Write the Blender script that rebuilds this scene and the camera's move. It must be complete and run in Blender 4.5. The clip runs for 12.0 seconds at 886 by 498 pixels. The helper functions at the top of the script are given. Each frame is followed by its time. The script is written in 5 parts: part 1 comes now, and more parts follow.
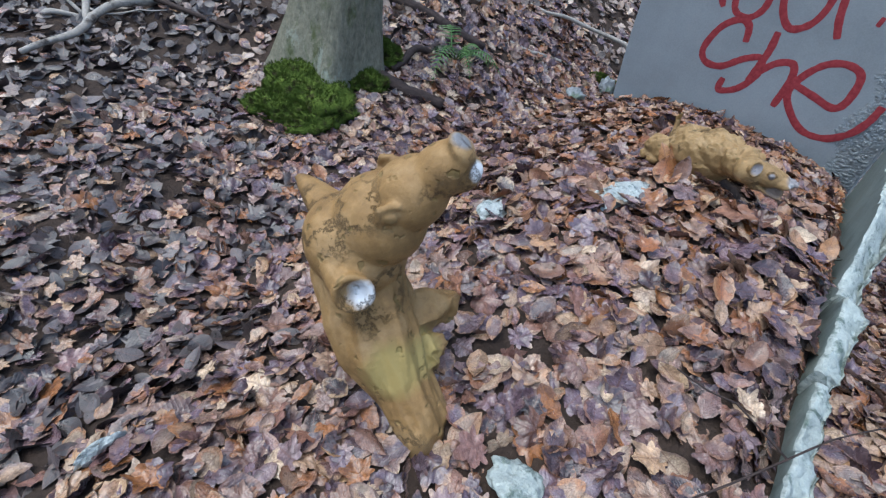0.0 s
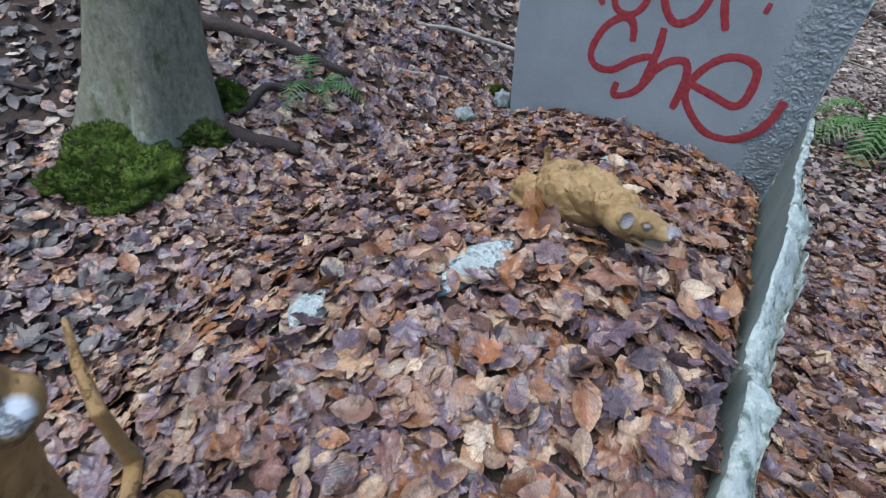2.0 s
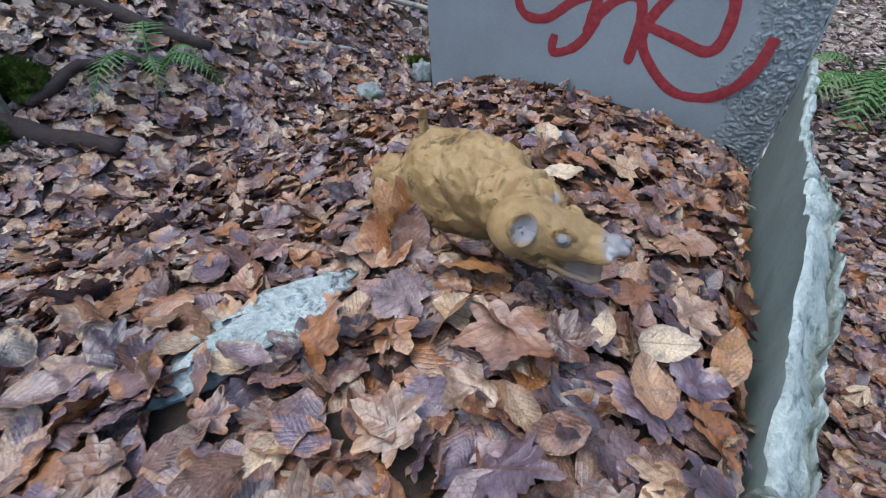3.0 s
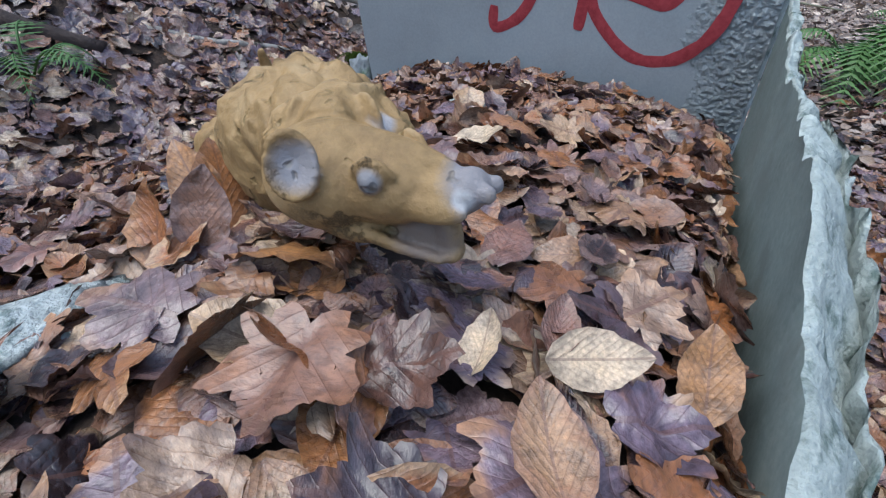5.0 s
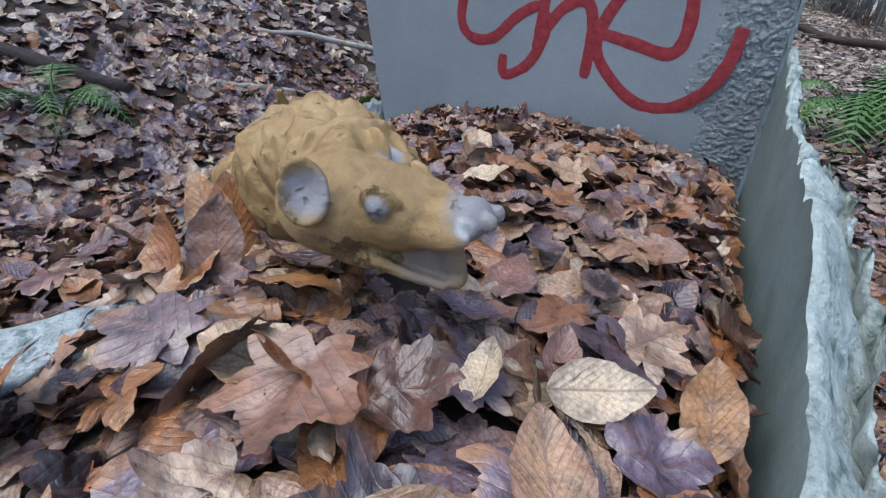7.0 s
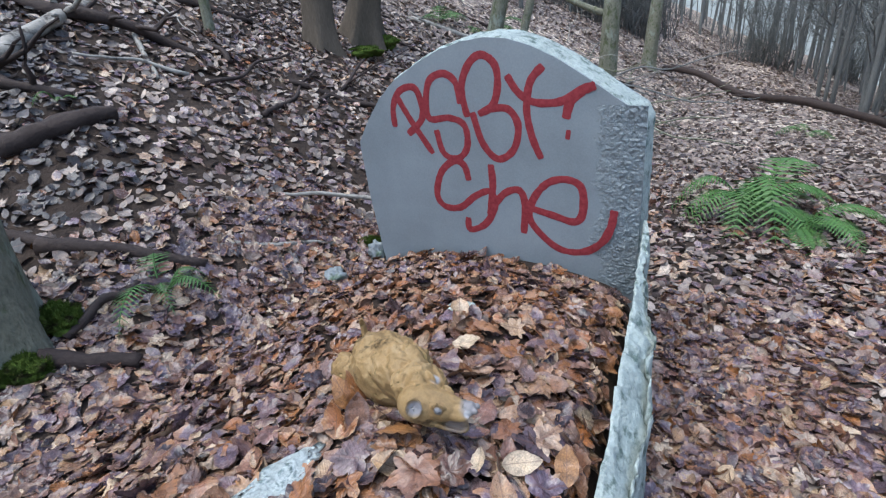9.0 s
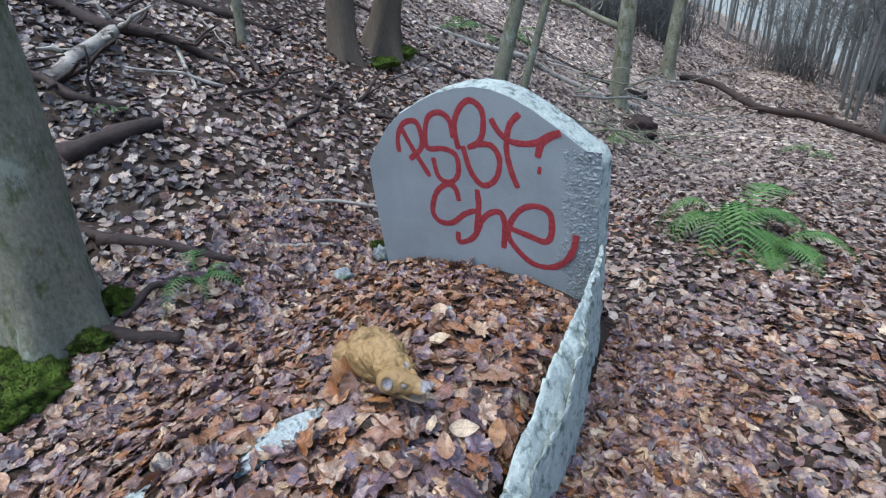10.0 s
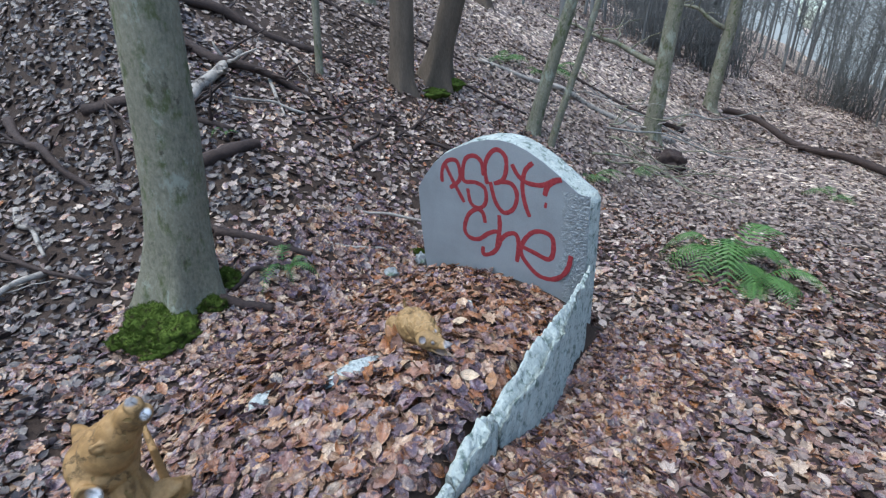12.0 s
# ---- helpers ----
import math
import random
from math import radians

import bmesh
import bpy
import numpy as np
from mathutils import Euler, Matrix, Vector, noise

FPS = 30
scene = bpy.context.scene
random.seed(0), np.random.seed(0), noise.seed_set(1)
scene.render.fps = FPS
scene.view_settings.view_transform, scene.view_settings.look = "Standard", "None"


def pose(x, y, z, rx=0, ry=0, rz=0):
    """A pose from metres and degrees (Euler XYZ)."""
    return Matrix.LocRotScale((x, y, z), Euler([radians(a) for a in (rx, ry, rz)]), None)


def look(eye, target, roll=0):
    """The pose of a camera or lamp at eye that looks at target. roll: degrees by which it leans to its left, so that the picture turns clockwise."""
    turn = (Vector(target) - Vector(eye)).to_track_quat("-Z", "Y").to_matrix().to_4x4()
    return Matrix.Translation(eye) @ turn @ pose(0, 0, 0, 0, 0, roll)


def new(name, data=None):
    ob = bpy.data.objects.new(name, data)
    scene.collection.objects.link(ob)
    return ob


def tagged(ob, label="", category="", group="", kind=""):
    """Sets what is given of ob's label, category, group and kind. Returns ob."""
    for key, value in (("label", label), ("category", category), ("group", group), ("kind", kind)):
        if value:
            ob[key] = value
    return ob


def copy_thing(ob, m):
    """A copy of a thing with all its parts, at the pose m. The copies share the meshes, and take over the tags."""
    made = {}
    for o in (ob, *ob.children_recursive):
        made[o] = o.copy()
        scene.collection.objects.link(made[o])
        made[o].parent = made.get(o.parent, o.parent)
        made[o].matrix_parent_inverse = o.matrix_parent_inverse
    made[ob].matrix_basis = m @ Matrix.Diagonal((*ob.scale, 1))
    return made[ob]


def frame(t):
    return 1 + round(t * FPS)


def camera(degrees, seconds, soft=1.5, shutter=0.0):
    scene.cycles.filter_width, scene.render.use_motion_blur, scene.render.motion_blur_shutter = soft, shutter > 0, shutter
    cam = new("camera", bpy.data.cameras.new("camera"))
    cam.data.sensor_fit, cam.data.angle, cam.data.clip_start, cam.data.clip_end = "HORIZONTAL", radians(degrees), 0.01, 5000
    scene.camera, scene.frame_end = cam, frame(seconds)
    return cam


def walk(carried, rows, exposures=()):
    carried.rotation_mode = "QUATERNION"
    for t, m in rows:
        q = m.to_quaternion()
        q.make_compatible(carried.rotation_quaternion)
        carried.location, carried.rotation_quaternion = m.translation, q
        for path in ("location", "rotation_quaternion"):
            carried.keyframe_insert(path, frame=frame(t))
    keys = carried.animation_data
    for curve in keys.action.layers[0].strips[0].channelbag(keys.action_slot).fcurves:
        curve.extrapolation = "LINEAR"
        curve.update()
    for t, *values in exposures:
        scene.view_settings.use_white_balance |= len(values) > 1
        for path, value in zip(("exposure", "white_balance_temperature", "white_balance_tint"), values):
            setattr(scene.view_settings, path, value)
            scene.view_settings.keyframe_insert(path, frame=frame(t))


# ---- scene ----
cam = camera(84.0, 12.0, soft=1.2, shutter=0.12)
PATH = [
    (0, (0.994, -2.068, 0.666), (0.147, -1.135, -0.320), 10.1),
    (0.5, (1.000, -2.004, 0.702), (0.162, -1.037, -0.258), 7.5),
    (1, (1.005, -1.924, 0.724), (0.151, -0.951, -0.216), 5.3),
    (1.5, (1.004, -1.817, 0.706), (0.153, -0.872, -0.265), 5.5),
    (2, (0.980, -1.648, 0.682), (0.197, -0.640, -0.283), 5.3),
    (2.5, (0.957, -1.406, 0.593), (0.209, -0.358, -0.358), 1.8),
    (3, (0.933, -1.227, 0.484), (0.194, -0.191, -0.485), 2.7),
    (3.5, (0.930, -1.131, 0.437), (0.205, -0.080, -0.528), 1.2),
    (5.5, (0.974, -1.032, 0.316), (0.196, 0.057, -0.561), -1.1),
    (6, (0.977, -1.037, 0.306), (0.179, 0.059, -0.543), -0.4),
    (6.5, (0.971, -1.045, 0.309), (0.156, 0.055, -0.519), 0.1),
    (7, (0.972, -1.042, 0.337), (0.147, 0.077, -0.455), -0.6),
    (7.5, (0.996, -1.058, 0.404), (0.172, 0.061, -0.390), -4.1),
    (9.5, (1.256, -1.440, 0.836), (0.446, -0.198, 0.235), -4.6),
    (10, (1.374, -1.505, 0.909), (0.527, -0.310, 0.265), -2.9),
    (10.5, (1.473, -1.637, 1.016), (0.627, -0.420, 0.415), -1.4),
    (11, (1.569, -1.745, 1.077), (0.764, -0.503, 0.468), -0.9),
    (11.5, (1.623, -1.801, 1.105), (0.763, -0.585, 0.520), -1.1),
    (12, (1.723, -1.916, 1.133), (0.774, -0.781, 0.524), -0.2),
]
walk(cam, [(t, look(eye, target, roll)) for t, eye, target, roll in PATH], exposures=[(0, 1.44, 5870, 1), (7.5, 1.4, 5850, 2), (9.5, 1.58, 5930, 1), (12, 1.58, 5850, 1)])

# ---- light ----
world = bpy.data.worlds.new("overcast_sky")
scene.world = world
world.use_nodes = True
wn = world.node_tree.nodes
sky = wn.new("ShaderNodeTexSky")
sky.sky_type = "NISHITA"
sky.sun_disc = False
sky.sun_elevation, sky.sun_rotation = radians(71), radians(207)
sky.air_density, sky.dust_density, sky.ozone_density = 1.0, 3.0, 1.5
wn["Background"].inputs["Strength"].default_value = 0.14
world.node_tree.links.new(sky.outputs[0], wn["Background"].inputs["Color"])
sun = new("sun", bpy.data.lights.new("sun", "SUN"))
sun.data.energy, sun.data.angle, sun.data.color = 0.5, radians(45), (1.0, 0.97, 0.93)
sun.matrix_basis = look((-2, -4, 13), (0, 0, 0))


# ---- materials ----
def mat(name, rough=0.6, spec=0.4):
    m = bpy.data.materials.new(name)
    m.use_nodes = True
    b = m.node_tree.nodes["Principled BSDF"]
    b.inputs["Roughness"].default_value = rough
    b.inputs["Specular IOR Level"].default_value = spec
    return m, m.node_tree.nodes, m.node_tree.links, b


def noise_node(n, l, scale, detail=6.0, rough=0.6, coord="Object", vec=None):
    t = n.new("ShaderNodeTexNoise")
    t.inputs["Scale"].default_value, t.inputs["Detail"].default_value, t.inputs["Roughness"].default_value = scale, detail, rough
    if vec is None:
        vec = n.new("ShaderNodeTexCoord").outputs[coord]
    l.new(vec, t.inputs["Vector"])
    return t


def ramp_node(n, l, src, stops, mode="LINEAR"):
    r = n.new("ShaderNodeValToRGB")
    r.color_ramp.interpolation = mode
    e = r.color_ramp.elements
    while len(e) < len(stops):
        e.new(0.5)
    for k, (p, c) in zip(e, stops):
        k.position, k.color = p, (*c, 1.0)
    l.new(src, r.inputs[0])
    return r


def mixc(n, l, a, b, f, mode="MIX"):
    m = n.new("ShaderNodeMix")
    m.data_type, m.blend_type = "RGBA", mode
    for sock, v in ((m.inputs[6], a), (m.inputs[7], b), (m.inputs[0], f)):
        if isinstance(v, (int, float)):
            sock.default_value = v
        elif isinstance(v, tuple):
            sock.default_value = (*v, 1.0)
        else:
            l.new(v, sock)
    return m.outputs[2]


def maths(n, l, op, a, b=0.0, clamp=False):
    m = n.new("ShaderNodeMath")
    m.operation, m.use_clamp = op, clamp
    for sock, v in zip(m.inputs, (a, b)):
        if isinstance(v, (int, float)):
            sock.default_value = v
        else:
            l.new(v, sock)
    return m.outputs[0]


def bump(n, l, b, src, strength, dist, prev=None):
    k = n.new("ShaderNodeBump")
    k.inputs["Strength"].default_value, k.inputs["Distance"].default_value = strength, dist
    l.new(src, k.inputs["Height"])
    if prev is not None:
        l.new(prev, k.inputs["Normal"])
    l.new(k.outputs[0], b.inputs["Normal"])
    return k.outputs[0]


def two_scale(name, dark, light, fine, coarse, rough, spec=0.35, strength=0.5, dist=0.004, stain=None):
    """A mineral or bark-like surface: fine grain, broad blotches and relief."""
    m, n, l, b = mat(name, rough, spec)
    fnoise = noise_node(n, l, fine, 8, 0.7)
    cnoise = noise_node(n, l, coarse, 5, 0.6)
    c = ramp_node(n, l, fnoise.outputs[0], [(0.3, dark), (0.7, light)]).outputs[0]
    c2 = ramp_node(n, l, cnoise.outputs[0], [(0.35, tuple(v * 0.62 for v in light)), (0.62, light)]).outputs[0]
    col = mixc(n, l, c, c2, 0.45)
    if stain:
        s = ramp_node(n, l, noise_node(n, l, coarse * 1.9, 7, 0.65).outputs[0], [(0.52, (0, 0, 0)), (0.64, (1, 1, 1))]).outputs[0]
        col = mixc(n, l, col, stain, s)
    l.new(col, b.inputs["Base Color"])
    bump(n, l, b, cnoise.outputs[0], strength * 0.7, dist * 4, bump(n, l, b, fnoise.outputs[0], strength, dist))
    return m


def leaf_material(name, stops, rough, rim_amount=0.7, shift=0.0):
    """Dead leaves: one tint for each leaf, midrib and side veins, pale blotches, wet gloss."""
    m, n, l, b = mat(name, rough, 0.75)
    rnd = maths(n, l, "FRACT", maths(n, l, "ADD", n.new("ShaderNodeNewGeometry").outputs["Random Per Island"],
                                     maths(n, l, "ADD", n.new("ShaderNodeObjectInfo").outputs["Random"], shift)))
    base = ramp_node(n, l, rnd, stops, "LINEAR").outputs[0]
    uv = n.new("ShaderNodeUVMap")
    sep = n.new("ShaderNodeSeparateXYZ")
    l.new(uv.outputs[0], sep.inputs[0])
    side = maths(n, l, "ABSOLUTE", maths(n, l, "SUBTRACT", sep.outputs[0], 0.5))
    mid = maths(n, l, "LESS_THAN", side, 0.02)
    phase = maths(n, l, "MULTIPLY", maths(n, l, "SUBTRACT", sep.outputs[1], maths(n, l, "MULTIPLY", side, 0.9)), 9.0)
    vein = maths(n, l, "POWER", maths(n, l, "ABSOLUTE", maths(n, l, "SINE", maths(n, l, "MULTIPLY", phase, 3.1416))), 0.2)
    veins = maths(n, l, "MAXIMUM", maths(n, l, "MULTIPLY", maths(n, l, "SUBTRACT", 1.0, vein), 0.8), mid)
    place = n.new("ShaderNodeCombineXYZ")
    for k, src in ((0, sep.outputs[0]), (1, maths(n, l, "MULTIPLY", sep.outputs[1], 1.6)), (2, maths(n, l, "MULTIPLY", rnd, 61.0))):
        l.new(src, place.inputs[k])
    blot = noise_node(n, l, 1.9, 5, 0.6, vec=place.outputs[0])
    fine = noise_node(n, l, 13.0, 6, 0.7, vec=place.outputs[0])
    along = maths(n, l, "ABSOLUTE", maths(n, l, "SUBTRACT", sep.outputs[1], 0.5))
    rim = maths(n, l, "ADD", maths(n, l, "SQRT", maths(n, l, "ADD", maths(n, l, "MULTIPLY", side, side), maths(n, l, "MULTIPLY", along, along))),
                maths(n, l, "MULTIPLY", maths(n, l, "SUBTRACT", blot.outputs[0], 0.5), 0.9))
    rnd2 = maths(n, l, "FRACT", maths(n, l, "MULTIPLY", rnd, 7.31))
    margin = ramp_node(n, l, rnd2, MARGIN).outputs[0]
    col = mixc(n, l, base, margin, ramp_node(n, l, rim, [(0.30, (0, 0, 0)), (0.44, (rim_amount,) * 3)]).outputs[0])
    spots = ramp_node(n, l, blot.outputs[0], [(0.34, (0.36, 0.36, 0.37)), (0.5, (0.92, 0.93, 0.98)), (0.7, (1.13, 1.10, 1.05))]).outputs[0]
    col = mixc(n, l, col, spots, 0.85, "MULTIPLY")
    col = mixc(n, l, col, ramp_node(n, l, fine.outputs[0], [(0.32, (0.42, 0.39, 0.39)), (0.68, (1.34, 1.30, 1.25))]).outputs[0], 0.85, "MULTIPLY")
    col = mixc(n, l, col, (0.12, 0.055, 0.04), maths(n, l, "MULTIPLY", veins, 0.5))
    l.new(col, b.inputs["Base Color"])
    l.new(ramp_node(n, l, blot.outputs[0], [(0.35, (rough - 0.1,) * 3), (0.7, (rough + 0.18,) * 3)]).outputs[0], b.inputs["Roughness"])
    bump(n, l, b, blot.outputs[0], 0.45, 0.007, bump(n, l, b, fine.outputs[0], 0.4, 0.002, bump(n, l, b, veins, 0.5, 0.0015)))
    return m


MARGIN = [(0.0, (0.33, 0.135, 0.04)), (0.2, (0.17, 0.10, 0.085)), (0.38, (0.38, 0.22, 0.11)), (0.52, (0.15, 0.105, 0.11)), (0.68, (0.36, 0.16, 0.05)),
          (0.82, (0.46, 0.34, 0.21)), (0.92, (0.19, 0.13, 0.125)), (1.0, (0.32, 0.16, 0.065))]
MAUVE = [(0.0, (0.155, 0.108, 0.140)), (0.12, (0.032, 0.020, 0.019)), (0.24, (0.19, 0.135, 0.165)), (0.35, (0.32, 0.135, 0.045)), (0.46, (0.055, 0.034, 0.038)),
         (0.56, (0.165, 0.115, 0.145)), (0.66, (0.44, 0.29, 0.17)), (0.74, (0.14, 0.095, 0.115)), (0.86, (0.22, 0.12, 0.075)), (0.94, (0.58, 0.44, 0.29)), (1.0, (0.09, 0.055, 0.058))]
RUST = [(0.0, (0.24, 0.09, 0.032)), (0.2, (0.38, 0.15, 0.05)), (0.4, (0.12, 0.06, 0.04)), (0.55, (0.36, 0.175, 0.075)),
        (0.72, (0.21, 0.115, 0.085)), (0.88, (0.42, 0.25, 0.13)), (1.0, (0.18, 0.09, 0.06))]
PALE = [(0.0, (0.218, 0.170, 0.153)), (0.18, (0.322, 0.255, 0.216)), (0.36, (0.063, 0.046, 0.041)), (0.5, (0.402, 0.322, 0.253)),
        (0.66, (0.149, 0.113, 0.106)), (0.82, (0.667, 0.564, 0.460)), (1.0, (0.103, 0.078, 0.076))]
LEAF_WET = leaf_material("wet_leaves", MAUVE, 0.22)
LEAF_RUST = leaf_material("rust_leaves", RUST, 0.3)
LEAF_PALE = leaf_material("drier_leaves", PALE, 0.5, 0.25)
LEAF_DARK = leaf_material("near_black_leaves", [(0.0, (0.022, 0.020, 0.022)), (0.3, (0.055, 0.046, 0.046)), (0.55, (0.014, 0.013, 0.014)), (0.8, (0.11, 0.092, 0.095)), (1.0, (0.03, 0.026, 0.027))], 0.35, 0.1)
LEAF_CREAM = leaf_material("bleached_leaf", [(0.0, (0.60, 0.47, 0.30)), (0.5, (0.66, 0.52, 0.36)), (1.0, (0.55, 0.42, 0.27))], 0.5, 0.15)
LEAF_ORANGE = leaf_material("orange_leaf", [(0.0, (0.36, 0.16, 0.05)), (0.5, (0.42, 0.21, 0.075)), (1.0, (0.30, 0.13, 0.045))], 0.4, 0.4)
SOIL = two_scale("leaf_mould", (0.012, 0.008, 0.006), (0.055, 0.037, 0.028), 60, 7, 0.85, 0.25, 0.9, 0.01)
_sn, _sl = SOIL.node_tree.nodes, SOIL.node_tree.links
_pos = _sn.new("ShaderNodeTexCoord").outputs["Object"]
_cell = _sn.new("ShaderNodeTexVoronoi")
_cell.inputs["Scale"].default_value = 13.0
_sl.new(_pos, _cell.inputs["Vector"])
_one = _sn.new("ShaderNodeSeparateColor")
_sl.new(_cell.outputs["Color"], _one.inputs[0])
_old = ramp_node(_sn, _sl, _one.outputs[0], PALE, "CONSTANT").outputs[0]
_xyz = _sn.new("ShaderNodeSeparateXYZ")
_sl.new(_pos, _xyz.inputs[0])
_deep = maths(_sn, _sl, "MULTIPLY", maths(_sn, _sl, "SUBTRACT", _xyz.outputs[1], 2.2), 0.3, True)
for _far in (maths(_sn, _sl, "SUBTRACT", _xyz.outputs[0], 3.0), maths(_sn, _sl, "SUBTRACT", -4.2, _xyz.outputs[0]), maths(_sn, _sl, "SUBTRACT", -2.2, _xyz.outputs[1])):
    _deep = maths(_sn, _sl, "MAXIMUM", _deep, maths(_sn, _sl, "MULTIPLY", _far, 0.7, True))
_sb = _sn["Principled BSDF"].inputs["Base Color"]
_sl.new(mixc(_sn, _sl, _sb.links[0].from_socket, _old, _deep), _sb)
CONCRETE = two_scale("grey_concrete", (0.235, 0.262, 0.28), (0.33, 0.36, 0.378), 190, 3.5, 0.8, 0.3, 0.35, 0.0012)
BROKEN = two_scale("broken_pale_concrete", (0.14, 0.18, 0.17), (0.50, 0.55, 0.52), 70, 16, 0.75, 0.4, 1.0, 0.006, (0.11, 0.15, 0.13))
CHIP = two_scale("lichen_white_concrete", (0.10, 0.13, 0.13), (0.62, 0.67, 0.66), 95, 40, 0.75, 0.4, 1.0, 0.006, (0.2, 0.25, 0.24))
SLABSIDE = two_scale("cast_concrete_face", (0.13, 0.17, 0.16), (0.25, 0.30, 0.285), 120, 5, 0.8, 0.3, 0.5, 0.002, (0.17, 0.2, 0.19))
ROUGHCAST = two_scale("roughcast_concrete", (0.17, 0.195, 0.205), (0.38, 0.415, 0.43), 130, 40, 0.85, 0.3, 1.0, 0.004)
PAINT, _pn, _pl, _pb = mat("red_spray_paint", 0.55, 0.35)
_pl.new(ramp_node(_pn, _pl, noise_node(_pn, _pl, 70, 6, 0.7).outputs[0], [(0.3, (0.22, 0.022, 0.03)), (0.7, (0.37, 0.055, 0.065))]).outputs[0], _pb.inputs["Base Color"])
BARK = two_scale("grey_green_beech_bark", (0.035, 0.037, 0.024), (0.27, 0.262, 0.195), 45, 5, 0.85, 0.25, 1.0, 0.007, (0.085, 0.10, 0.045))
_bn, _bl = BARK.node_tree.nodes, BARK.node_tree.links
_bb = _bn["Principled BSDF"].inputs["Base Color"]
_lich = ramp_node(_bn, _bl, noise_node(_bn, _bl, 4.2, 9, 0.72).outputs[0], [(0.55, (0, 0, 0)), (0.62, (0.7, 0.7, 0.7))]).outputs[0]
_scab = ramp_node(_bn, _bl, noise_node(_bn, _bl, 9.0, 8, 0.75).outputs[0], [(0.57, (0, 0, 0)), (0.66, (0.8, 0.8, 0.8))]).outputs[0]
_bl.new(mixc(_bn, _bl, mixc(_bn, _bl, _bb.links[0].from_socket, (0.30, 0.33, 0.27), _lich), (0.045, 0.042, 0.028), _scab), _bb)
DARKBARK = two_scale("dark_wet_bark", (0.014, 0.010, 0.009), (0.06, 0.042, 0.037), 60, 9, 0.75, 0.25, 0.8, 0.006)
REDBARK = two_scale("reddish_bark", (0.042, 0.034, 0.026), (0.14, 0.112, 0.085), 45, 6, 0.85, 0.25, 0.7, 0.006)
GREYBARK = two_scale("far_grey_bark", (0.085, 0.088, 0.084), (0.24, 0.244, 0.235), 18, 2.5, 0.9, 0.2, 0.6, 0.01)
DEADWOOD = two_scale("bleached_dead_wood", (0.14, 0.12, 0.10), (0.42, 0.39, 0.35), 50, 6, 0.8, 0.3, 0.6, 0.003, (0.05, 0.04, 0.035))
MOSS = two_scale("green_moss", (0.035, 0.06, 0.010), (0.105, 0.15, 0.028), 130, 14, 0.95, 0.1, 1.0, 0.008, (0.035, 0.032, 0.014))
FERN = two_scale("fern_green", (0.022, 0.06, 0.012), (0.085, 0.18, 0.04), 30, 4, 0.55, 0.4, 0.3, 0.002)
STONE = two_scale("grey_field_stone", (0.10, 0.115, 0.12), (0.30, 0.32, 0.33), 50, 9, 0.8, 0.35, 0.8, 0.006, (0.09, 0.13, 0.08))
FAR = two_scale("hazed_glowing_woodland", (0.27, 0.295, 0.31), (0.37, 0.395, 0.41), 1.6, 0.09, 1.0, 0.0, 0.2, 0.3)
for mm, sc in ((FAR, (3, 3, 0.5)), (GREYBARK, (3, 3, 0.5)), (BARK, (1.6, 1.6, 0.9)), (REDBARK, (2, 2, 0.5))):
    nn, ll = mm.node_tree.nodes, mm.node_tree.links
    mp, tc = nn.new("ShaderNodeMapping"), nn.new("ShaderNodeTexCoord")
    mp.inputs["Scale"].default_value = sc
    ll.new(tc.outputs["Object"], mp.inputs[0])
    for k in list(nn):
        if k.type == "TEX_NOISE":
            ll.new(mp.outputs[0], k.inputs["Vector"])

# The backdrop is no lamp: pale grey and a bluish glow imitate haze.
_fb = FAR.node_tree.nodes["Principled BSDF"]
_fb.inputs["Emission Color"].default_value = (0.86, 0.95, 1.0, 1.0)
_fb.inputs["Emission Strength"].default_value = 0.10


